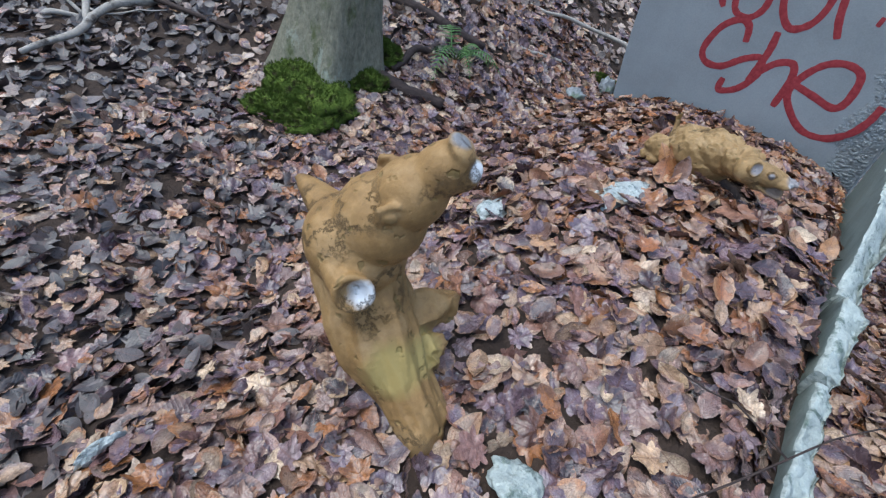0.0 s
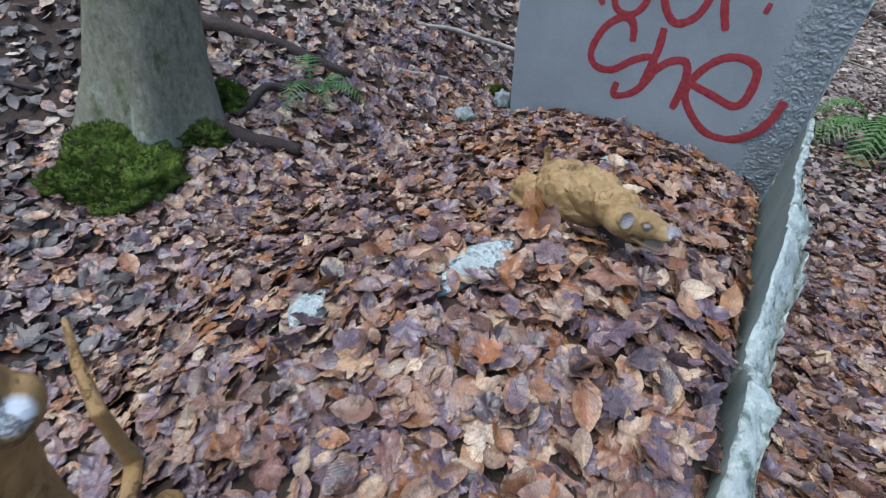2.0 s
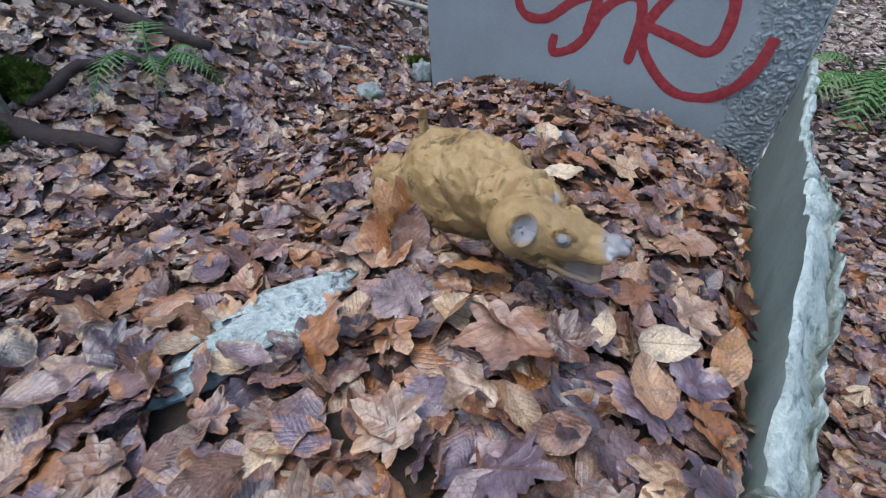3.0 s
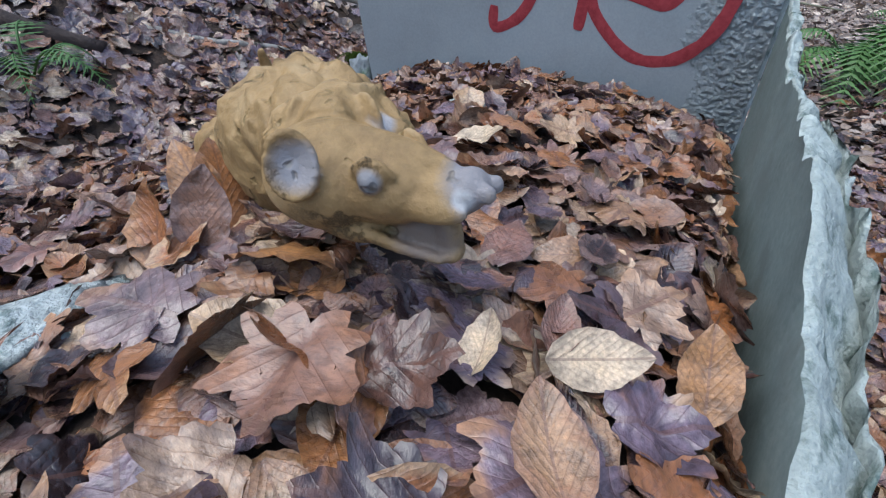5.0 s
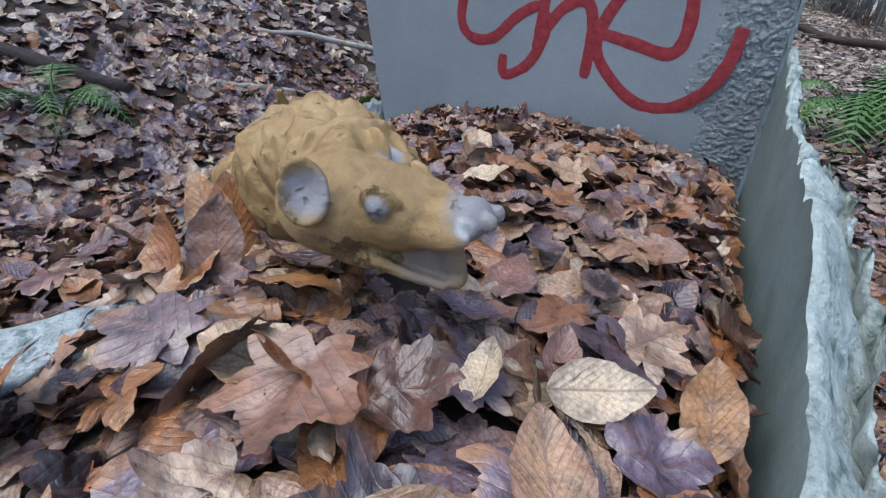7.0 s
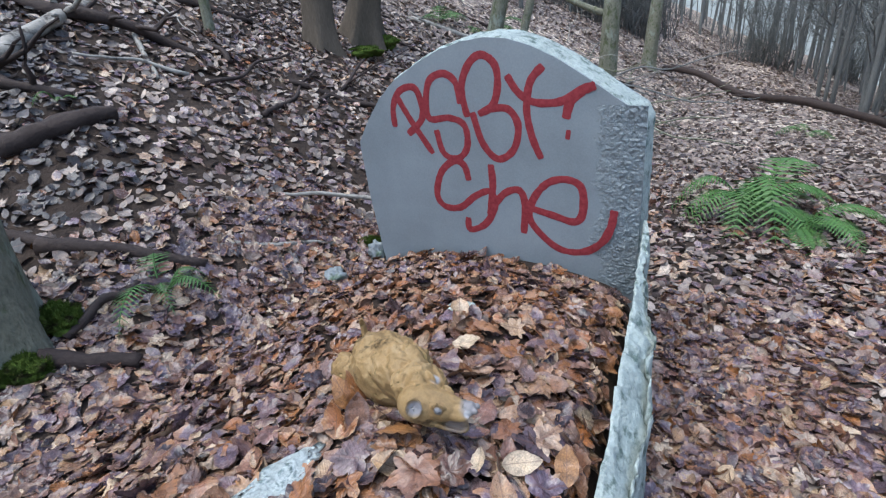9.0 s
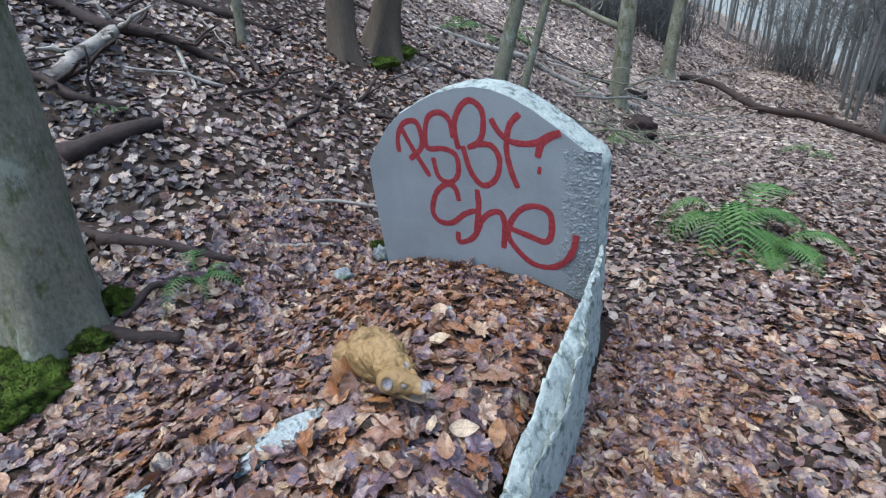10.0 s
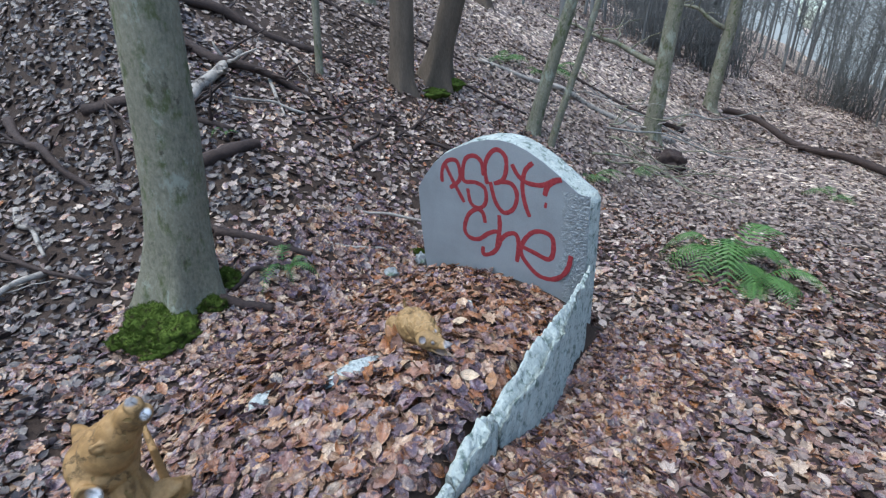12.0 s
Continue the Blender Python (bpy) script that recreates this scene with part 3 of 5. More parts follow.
def lying_sculpture():
    """Body along +x in its own metres; the head is turned to its left and raised, the jaw hangs open."""
    bm = bmesh.new()
    blob(bm, (-0.075, 0.0, 0.066), (0.11, 0.074, 0.07))
    blob(bm, (-0.02, -0.004, 0.096), (0.085, 0.06, 0.056), (0, 2, -6))
    blob(bm, (-0.14, 0.004, 0.045), (0.05, 0.052, 0.046))
    blob(bm, (0.07, -0.022, 0.108), (0.055, 0.048, 0.044), (0, -4, 4))
    for s in (-1, 1):
        blob(bm, (-0.165, s * 0.052, 0.034), (0.052, 0.034, 0.042))
        blob(bm, (-0.175, s * 0.07, 0.006), (0.04, 0.018, 0.018), (0, 0, s * 14))
    tube(bm, [(-0.175, 0, 0.04), (-0.195, 0.01, 0.055), (-0.203, 0.014, 0.085), (-0.206, 0.012, 0.115), (-0.20, 0.006, 0.135)], [0.013, 0.011, 0.009, 0.007, 0.004], 8)
    for v in bm.verts:
        q = v.co * 34
        v.co += v.co.normalized() * (0.009 * noise.noise(q * 0.7) + 0.009 * noise.noise(q * 2.2) + 0.005 * noise.noise(q * 5))
    hd = bmesh.new()
    blob(hd, (0.0, 0, 0.0), (0.046, 0.040, 0.036))
    blob(hd, (0.038, 0, 0.001), (0.044, 0.031, 0.027), (0, 5, 0))
    blob(hd, (0.074, 0, -0.001), (0.032, 0.021, 0.0165), (0, 3, 0))
    blob(hd, (0.096, 0, 0.002), (0.013, 0.015, 0.013))
    blob(hd, (0.05, 0, 0.02), (0.045, 0.010, 0.010), (0, 14, 0))
    for s in (-1, 1):
        tube(hd, [(0.0345, s * 0.0272, 0.011), (0.0365, s * 0.029, 0.0185), (0.044, s * 0.0285, 0.0235), (0.053, s * 0.0265, 0.0205), (0.060, s * 0.0245, 0.013)], [0.002, 0.0031, 0.0035, 0.003, 0.0018], 8)
        blob(hd, (0.0465, s * 0.0285, 0.0125), (0.0084, 0.0072, 0.0084))
        blob(hd, (0.07, s * 0.0165, -0.006), (0.03, 0.008, 0.010), (0, 4, 0))
        blob(hd, (0.109, s * 0.008, 0.003), (0.0055, 0.005, 0.006))
        cup(hd, (0.006, s * 0.045, 0.022), (0.5, s * 1.0, 0.1), 0.0138, 0.0026, 0.009, 1.4)
        blob(hd, (-0.002, s * 0.034, 0.016), (0.012, 0.012, 0.013))
        tube(hd, [(0.02, s * 0.018, -0.026), (0.055, s * 0.015, -0.038), (0.082, s * 0.011, -0.044)], [0.006, 0.0045, 0.004], 6)
    blob(hd, (0.01, 0, -0.024), (0.035, 0.026, 0.016), (0, 20, 0))
    blob(hd, (0.05, 0, -0.040), (0.036, 0.014, 0.004), (0, 16, 0))
    blob(hd, (0.085, 0, -0.043), (0.007, 0.012, 0.0065))
    blob(hd, (0.080, 0.0, -0.028), (0.011, 0.008, 0.02), (0, -14, 0))
    blob(hd, (0.055, 0, -0.028), (0.032, 0.0095, 0.013), (0, 14, 0))
    turn = pose(*NECK, 0, -3, HEAD_TURN) @ Matrix.Scale(0.92, 4)
    bmesh.ops.transform(hd, matrix=turn, verts=hd.verts)
    me = bpy.data.meshes.new("head")
    hd.to_mesh(me)
    hd.free()
    bm.from_mesh(me)
    bpy.data.meshes.remove(me)

    def at(x, y, z):
        return tuple(turn @ Vector((x, y, z)))

    grey, pale, dark = (0.21, 0.195, 0.20), (0.62, 0.62, 0.62), (0.19, 0.185, 0.195)
    # The 0.40 grey spot on the snout's one side is a painted highlight.
    cm = clay_material("ochre_clay_lying", [(at(0.100, 0, 0.004), 0.024, grey), (at(0.096, -0.013, 0.0), 0.008, (0.40, 0.39, 0.39)), (at(0.113, 0.009, -0.004), 0.0055, pale), (at(0.0465, -0.0335, 0.0125), 0.0092, dark),
                                            (at(0.0465, 0.0335, 0.0125), 0.0092, dark), (at(0.010, -0.047, 0.022), 0.0165, (0.30, 0.28, 0.285)), (at(0.013, 0.046, 0.022), 0.0125, (0.30, 0.285, 0.29)),
                                            (at(0.068, 0, -0.034), 0.026, (0.17, 0.13, 0.105))], (1.02, 1.04, 1.35))
    sculpt("clay_sculpture", bm, cm, pose(0.692, -0.797, 0.116, -3.4, -1.5, -20.8) @ Matrix.Scale(0.9, 4),
           "ochre clay animal sculpture lying on leaves, mouth open", 0.0018, 1)


NECK, HEAD_TURN = (0.116, -0.05, 0.112), 34


def upright_sculpture():
    """A small animal that stands up out of the leaves on its haunches, leaning back, its snout raised towards its front."""
    bm = bmesh.new()
    tube(bm, [(0.015, 0.0, -0.06), (0.012, 0.0, 0.0), (-0.027, 0.002, 0.039), (-0.062, 0.003, 0.081), (-0.094, 0.005, 0.123), (-0.121, 0.007, 0.166), (-0.145, 0.009, 0.211)],
         [0.032, 0.034, 0.040, 0.049, 0.055, 0.054, 0.046], 30, 0.14, 2.0)
    tube(bm, [(-0.075, 0.03, 0.105), (-0.068, 0.07, 0.103), (-0.064, 0.098, 0.094)], [0.03, 0.026, 0.021], 12)
    blob(bm, (-0.063, 0.102, 0.092), (0.022, 0.022, 0.022))
    blob(bm, (-0.04, 0.05, 0.06), (0.024, 0.028, 0.03))
    for v in bm.verts:
        v.co += noise.noise_vector(v.co * 30) * 0.009 + noise.noise_vector(v.co * 85) * (0.012 if v.co.z < 0.14 else 0.006)
    hd = bmesh.new()
    blob(hd, (-0.006, 0, -0.004), (0.055, 0.05, 0.052))
    blob(hd, (0.045, 0, 0.0), (0.055, 0.043, 0.042))
    blob(hd, (0.095, 0, 0.001), (0.05, 0.032, 0.031))
    blob(hd, (0.14, 0, 0.0), (0.042, 0.0225, 0.022))
    blob(hd, (0.176, 0, 0.004), (0.009, 0.016, 0.014))
    blob(hd, (0.155, 0, -0.016), (0.022, 0.017, 0.012))
    for s in (-1, 1):
        blob(hd, (0.086, s * 0.030, 0.016), (0.0085, 0.0075, 0.0075))
        tube(hd, [(0.071, s * 0.0335, 0.012), (0.076, s * 0.0335, 0.0225), (0.087, s * 0.0315, 0.0275), (0.098, s * 0.029, 0.022), (0.103, s * 0.028, 0.013)], [0.002, 0.0035, 0.004, 0.0032, 0.002], 8)
    tube(hd, [(-0.01, -0.03, 0.006), (-0.002, -0.056, 0.002)], [0.024, 0.019], 14)
    cup(hd, (0.002, -0.062, -0.001), (0.45, -1.0, 0.10), 0.0185, 0.004, 0.018)
    tube(hd, [(-0.012, 0.022, 0.016), (-0.03, 0.05, 0.034), (-0.038, 0.064, 0.044), (-0.045, 0.074, 0.052)], [0.026, 0.017, 0.011, 0.004], 14)
    turn = Matrix(((0.57, -0.73, -0.378, -0.115), (0.337, 0.627, -0.703, -0.0), (0.749, 0.274, 0.603, 0.219), (0, 0, 0, 1))) @ Matrix.Diagonal((0.98, 1.24, 1.24, 1.0))
    bmesh.ops.transform(hd, matrix=turn, verts=hd.verts)
    me = bpy.data.meshes.new("head")
    hd.to_mesh(me)
    hd.free()
    bm.from_mesh(me)
    bpy.data.meshes.remove(me)
    tube(bm, TAIL, [0.013, 0.012, 0.011, 0.009, 0.007, 0.004], 10)

    def at(x, y, z):
        return tuple(turn @ Vector((x, y, z)))

    grey, pale, eye = (0.19, 0.19, 0.20), (0.68, 0.69, 0.70), (0.17, 0.105, 0.04)
    # Pale ear spots, set low: white ear colour plus painted sky light.
    cm = clay_material("ochre_clay_upright", [(at(0.184, 0, 0.010), 0.0135, grey), (at(0.172, -0.008, -0.016), 0.0125, pale), (at(0.008, -0.064, -0.006), 0.019, pale),
                                              (at(0.008, 0.062, -0.006), 0.0165, pale), (at(0.086, -0.036, 0.016), 0.0075, eye), (at(0.086, 0.036, 0.016), 0.0075, eye), ((-0.03, -0.012, 0.085), 0.045, (0.33, 0.245, 0.085)), ((-0.035, 0.03, 0.075), 0.04, (0.36, 0.27, 0.095)),
                                              ((-0.075, -0.02, 0.10), 0.022, (0.30, 0.25, 0.15))], (0.93, 0.88, 1.0))
    sculpt("clay_sculpture", bm, cm, UPRIGHT, "ochre clay animal sculpture standing upright with raised snout", 0.0026, 3)


UPRIGHT = pose(0.708, -1.75, -0.006, 0, -4.5, 2.5) @ Matrix.Scale(1.2, 4)
TAIL = [(-0.075, 0.022, 0.02), (-0.155, 0.082, 0.01), (-0.21, 0.116, 0.02), (-0.216, 0.112, 0.11), (-0.269, 0.122, 0.138), (-0.317, 0.137, 0.17)]
lying_sculpture()
upright_sculpture()


# ---- stones and pale chips in the litter ----
def stone(x, y, radii, seed, material, label, rz=0, sink=0.3, name="stone", tilt=0, lift=0.0):
    ob = link(name, boulder(radii, seed, 0.42, 4), material)
    ob.matrix_basis = pose(x, y, ground_z(x, y) + radii[2] * (1 - sink) - radii[2] * 0.3 + lift, tilt, 0, rz)
    return tagged(ob, label, "stone")


stone(0.592, -1.045, (0.108, 0.036, 0.011), 1.3, CHIP, "long pale concrete fragment lying among wet leaves", 86, name="concrete_fragment", lift=0.010)
stone(0.42, -1.29, (0.055, 0.030, 0.009), 2.6, CHIP, "small pale concrete fragment half buried in leaves", 110, name="concrete_fragment", lift=0.012)
stone(0.568, -0.39, (0.035, 0.02, 0.014), 3.1, BROKEN, "small pale concrete fragment beside rusty leaves", 20, name="concrete_fragment", lift=0.008)
stone(0.872, -1.70, (0.040, 0.032, 0.009), 4.4, BROKEN, "flat pale concrete fragment showing through leaves", 10, name="concrete_fragment", lift=0.01)
stone(0.44, -2.12, (0.008, 0.03, 0.022), 5.9, CHIP, "narrow pale concrete fragment standing in leaves", 10, name="concrete_fragment", lift=0.01)
stone(-0.135, 0.10, (0.035, 0.03, 0.055), 6.2, STONE, "grey upright field stone beside the headboard", 30)
stone(-0.14, -0.15, (0.045, 0.04, 0.035), 7.7, STONE, "grey mossy field stone in dry leaves", 10)
stone(-0.21, 5.3, (0.22, 0.17, 0.15), 8.8, DARKBARK, "dark rounded boulder beside the track", 0)


# ---- trees ----
def trunk_rings(bm, pts, radii, seg, flare=None, seed=0.0):
    """A trunk with root flares at its foot; flare: (how far up they reach, how strong)."""
    rings = []
    for i, (p, r) in enumerate(zip(pts, radii)):
        ring = []
        for k in range(seg):
            t = 2 * math.pi * k / seg
            rr = r * (1 + 0.05 * noise.noise(Vector((math.cos(t) * 2 + seed, math.sin(t) * 2, p[2] * 2.2))) + 0.02 * noise.noise(Vector((math.cos(t) * 6 + seed, math.sin(t) * 6, p[2] * 5))))
            if flare:
                h = max(0.0, 1 - (p[2] - pts[0][2]) / flare[0])
                lob = max(0.0, math.cos(5 * t + seed + 0.6 * math.sin(t))) ** 1.5
                rr += r * flare[1] * h ** 2.2 * (0.35 + lob)
            ring.append(bm.verts.new((p[0] + rr * math.cos(t), p[1] + rr * math.sin(t), p[2])))
        rings.append(ring)
    for a, b in zip(rings, rings[1:]):
        for k in range(seg):
            bm.faces.new((a[k], a[(k + 1) % seg], b[(k + 1) % seg], b[k]))
    bm.faces.new(rings[-1])


def big_tree(x, y, radius, tall, lean, material, label, seed, flare=(0.5, 0.8), limbs=5, low=2.6, curve=0.0):
    z = ground_z(x, y) - 0.12
    thing = empty("tree", pose(x, y, z))
    n = 26
    pts, rad = [], []
    for i in range(n + 1):
        t = (i / n) ** 1.6
        h = t * tall
        pts.append((lean[0] * h + curve * h * h * 0.1 + 0.03 * noise.noise(Vector((h * 0.8, seed, 0))), lean[1] * h + 0.03 * noise.noise(Vector((h * 0.8, seed, 5))), h))
        rad.append(radius * (1 - 0.75 * t) * (1 + 0.12 * math.exp(-h * 1.5)))
    bm = bmesh.new()
    trunk_rings(bm, pts, rad, 28, flare, seed)
    part("trunk", bm, material, thing)
    rng = random.Random(int(seed * 10))
    for k in range(limbs):
        f = low / tall + (1 - low / tall) * (k + 0.5) / limbs
        i = min(n - 1, int((f ** (1 / 1.6)) * n))
        p = Vector(pts[i])
        a = rng.uniform(0, 6.28)
        length = rng.uniform(0.9, 2.4) * (1.2 - f)
        bm = bmesh.new()
        end = p + Vector((math.cos(a), math.sin(a), rng.uniform(0.2, 0.9))) * length
        main = bent(p, end, 8, 0.18 * length, seed + k)
        tube(bm, main, [rad[i] * 0.4 * (1 - 0.85 * j / 8) + 0.003 for j in range(9)], 7)
        for s in range(6):
            q = main[2 + s]
            e = q + Vector((rng.uniform(-1, 1), rng.uniform(-1, 1), rng.uniform(-0.1, 0.8))) * length * 0.4
            tube(bm, bent(q, e, 5, 0.08 * length, seed + k + s), [0.012 * (1 - j / 6) + 0.002 for j in range(6)], 5)
        part("limb", bm, material, thing)
    return tagged(thing, label, "tree")


big_tree(-0.625, -1.095, 0.132, 9.0, (0.075, 0.055), BARK, "grey-green smooth beech trunk with mossy root flare", 3.3, (0.6, 0.75), 4, 3.5)
big_tree(-1.93, 1.80, 0.115, 9.0, (0.035, 0.0), REDBARK, "brown straight tree trunk on the leafy bank", 5.1, (0.4, 0.6), 4, 3.0)
big_tree(-2.0, 2.38, 0.13, 9.0, (0.30, 0.02), REDBARK, "reddish leaning tree trunk with mossy foot", 6.6, (0.6, 0.9), 4, 3.0, 0.25)
big_tree(-2.08, 0.93, 0.032, 5.0, (0.03, 0.0), BARK, "thin grey sapling standing on the bank", 7.9, (0.15, 0.4), 3, 1.8)
big_tree(-3.6, 2.9, 0.10, 8.0, (0.0, 0.02), BARK, "grey trunk high on the leafy bank", 8.8, (0.3, 0.5), 3, 3.0)
big_tree(-4.4, 6.6, 0.15, 10.0, (0.02, 0.0), REDBARK, "dark trunk behind ferns on the bank", 9.4, (0.3, 0.5), 4, 3.0)
big_tree(-1.08, 2.95, 0.075, 6.0, (0.20, 0.10), BARK, "leaning young tree behind the headboard", 10.3, (0.25, 0.5), 4, 1.6, 0.1)
big_tree(-0.86, 2.98, 0.04, 5.0, (0.24, 0.06), BARK, "thin leaning stem behind the headboard", 11.1, (0.2, 0.4), 3, 1.2)
big_tree(-0.72, 5.9, 0.12, 9.0, (0.05, 0.0), BARK, "twiggy grey tree beside the track", 12.2, (0.35, 0.6), 9, 0.9)
big_tree(-1.2, 11.5, 0.15, 10.0, (0.06, 0.0), BARK, "grey tree leaning over the track", 13.6, (0.35, 0.6), 7, 1.4)


def far_tree(seed):
    """A bare winter tree, tall and thin, with upswept twigs."""
    rng = random.Random(seed)
    tall = rng.uniform(11, 16)
    thing = empty("bare_tree")
    pts = bent((0, 0, -1.0), (rng.uniform(-0.5, 0.5), rng.uniform(-0.5, 0.5), tall), 10, 0.25, seed * 1.3)
    bm = bmesh.new()
    rad = {2: 0.065, 3: 0.10, 4: 0.045, 5: 0.08}[seed]
    tube(bm, pts, [rad * (1 - 0.085 * i) for i in range(11)], 8)
    part("trunk", bm, GREYBARK, thing)
    bm = bmesh.new()
    for k in range(30):
        i = rng.randint(2, 9)
        p = pts[i].lerp(pts[i + 1], rng.random())
        a = rng.uniform(0, 6.28)
        length = rng.uniform(0.8, 2.6)
        e = p + Vector((math.cos(a), math.sin(a), rng.uniform(0.3, 1.2))) * length
        main = bent(p, e, 4, 0.2, seed + k)
        tube(bm, main, [0.024, 0.018, 0.013, 0.008, 0.003], 4)
        for s in range(4):
            q = main[1 + s % 4]
            e2 = q + Vector((rng.uniform(-1, 1), rng.uniform(-1, 1), rng.uniform(0, 1))) * length * 0.5
            tube(bm, [q, q.lerp(e2, 0.5) + Vector((0, 0, 0.05)), e2], [0.013, 0.009, 0.003], 3)
    part("crown", bm, GREYBARK, thing, "bare winter twigs")
    return tagged(thing, "tall thin bare winter tree in the valley wood", "tree", group="bare trees of the valley wood")


rng = random.Random(5)
protos = [far_tree(s) for s in (2, 3, 4, 5)]
GAP = 4.4
spots = []
for k in range(9000):
    x, y = rng.uniform(-14, 14), rng.uniform(4, 46)
    lateral = 3.5 - 0.06 * y
    right = lateral < x < lateral + 9
    left = x < -3.5 - 0.02 * y and y > 9
    end = y > 30 and abs(x) < 12
    if abs(math.degrees(math.atan2(x - 1.7, y + 1.9)) + GAP) < 1.6 and 6 < y < 26:
        continue
    if not (right or left or end) or (left and rng.random() > 0.3):
        continue
    if all((x - a) ** 2 + (y - b) ** 2 > (0.62 + 0.012 * y) ** 2 for a, b in spots):
        spots.append((x, y))
spots = spots[:300]
for i, (x, y) in enumerate(spots):
    s = rng.uniform(0.6, 1.15)
    m = pose(x, y, ground_z(x, y), rng.uniform(-3, 3), rng.uniform(-3, 3), rng.uniform(0, 360))
    if i < 4:
        protos[i].matrix_basis = m
    else:
        ob = copy_thing(protos[i % 4], m)
        ob.scale = (s, s, s)



def thicket(seed):
    """A grey mass of thin bare stems."""
    r = random.Random(seed)
    bm = bmesh.new()
    for k in range(150):
        a, d = r.uniform(0, 6.28), r.uniform(0, 1.5) ** 1.0
        p = Vector((d * math.cos(a), d * math.sin(a), -0.3))
        tall = r.uniform(1.2, 4.6)
        e = p + Vector((r.uniform(-0.9, 0.9), r.uniform(-0.9, 0.9), tall))
        st = bent(p, e, 4, 0.25, seed + k * 0.37)
        tube(bm, st, [0.016, 0.013, 0.010, 0.007, 0.003], 3)
        for q in st[1:]:
            for _ in range(2):
                e2 = q + Vector((r.uniform(-1, 1), r.uniform(-1, 1), r.uniform(-0.1, 0.9))) * r.uniform(0.3, 0.9)
                tube(bm, [q, e2], [0.006, 0.0025], 3)
    return tagged(link("thicket", bm, GREYBARK), "leafless grey thicket of thin stems", "shrub", group="thickets along the wood's edge")


shrubs = [thicket(s) for s in (61, 62, 63)]
places = []
for k in range(900):
    x, y = rng.uniform(-9, 20), rng.uniform(6, 42)
    edge = 3.3 - 0.10 * y
    if math.hypot(x - 1.7, y + 1.9) < 13 or abs(math.degrees(math.atan2(x - 1.7, y + 1.9)) + GAP) < 2.5:
        continue
    if not ((edge + 2.0 < x < edge + 9) or (x < -2.6 and y > 10 and x > -8) or (y > 24 and -6 < x < 10)):
        continue
    if all((x - a) ** 2 + (y - b) ** 2 > 1.7 ** 2 for a, b in places):
        places.append((x, y))
for i, (x, y) in enumerate(places[:7]):
    m = pose(x, y, ground_z(x, y), 0, 0, rng.uniform(0, 360))
    if i < 3:
        shrubs[i].matrix_basis = m
    else:
        ob = copy_thing(shrubs[i % 3], m)
        sc = rng.uniform(0.8, 1.5)
        ob.scale = (sc, sc, sc)

# woodland of the far side of the valley, a backdrop with haze in its colour
bm = bmesh.new()
prev = None
for k in range(181):
    a = math.pi * 2 * k / 180
    r = 52 + 5 * noise.noise(Vector((math.cos(a) * 3, math.sin(a) * 3, 0)))
    top = 15 + 5 * noise.noise(Vector((math.cos(a) * 7, math.sin(a) * 7, 1))) + 2.5 * noise.noise(Vector((math.cos(a) * 40, math.sin(a) * 40, 2)))
    if math.cos(a) < -0.2:
        top += 16
    top = 1.5 + (top - 1.5) * (1 - math.exp(-((math.degrees(a) - 90 - GAP) / 3.0) ** 2))
    row = [bm.verts.new((r * math.cos(a), r * math.sin(a), z)) for z in (-25, top * 0.4, top)]
    if prev:
        for i in range(2):
            bm.faces.new((prev[i], row[i], row[i + 1], prev[i + 1]))
    prev = row
tagged(link("backdrop", bm, FAR), "woodland across the valley, its haze painted pale and faintly glowing", "woodland", kind="structure")


# ---- moss at the foot of the beech ----
def moss_pad(x, y, radii, seed, rz=0, label="green moss cushion over the beech's roots", lift=0.0):
    thing = empty("moss", pose(x, y, ground_z(x, y) + lift, 0, 0, rz))
    bm = boulder(radii, seed, 0.4, 4)
    part("cushion", bm, MOSS, thing)
    r = random.Random(int(seed * 7))
    verts, faces = [], []
    for k in range(2600):
        a, e = r.uniform(0, 6.28), math.asin(r.uniform(0.0, 1))
        q = Vector((math.cos(a) * math.cos(e), math.sin(a) * math.cos(e), math.sin(e)))
        s = q + Vector((seed, seed * 0.7, 0))
        kk = 1 + 0.4 * noise.noise(s * 1.4) + 0.2 * noise.noise(s * 3.7)
        p = Vector((q.x * radii[0], q.y * radii[1], q.z * radii[2])) * kk
        d = (q + Vector((r.uniform(-0.6, 0.6), r.uniform(-0.6, 0.6), r.uniform(0, 0.6)))).normalized()
        w = d.orthogonal().normalized() * r.uniform(0.001, 0.0022)
        b = len(verts)
        verts += [tuple(p - w), tuple(p + w), tuple(p + d * r.uniform(0.006, 0.015))]
        faces.append((b, b + 1, b + 2))
    me = bpy.data.meshes.new("moss_fuzz")
    me.from_pydata(verts, [], faces)
    me.materials.append(MOSS)
    ob = new("moss_fuzz", me)
    ob.parent = thing
    tagged(ob, kind="stuff")
    return tagged(thing, label, "moss", group="moss cushions")


moss_pad(-0.43, -1.24, (0.13, 0.12, 0.085), 1.1, 30)
moss_pad(-0.37, -1.31, (0.10, 0.08, 0.055), 8.1, 70)
moss_pad(-0.52, -1.30, (0.09, 0.09, 0.10), 9.3, 10)
moss_pad(-0.47, -1.38, (0.11, 0.07, 0.05), 2.3, 20)
moss_pad(-0.44, -1.03, (0.07, 0.07, 0.045), 3.7)
moss_pad(-0.54, -0.90, (0.08, 0.06, 0.04), 4.9)
moss_pad(-0.22, 0.16, (0.07, 0.05, 0.025), 5.5, 0, "small green moss patch behind the headboard's foot", lift=0.0)
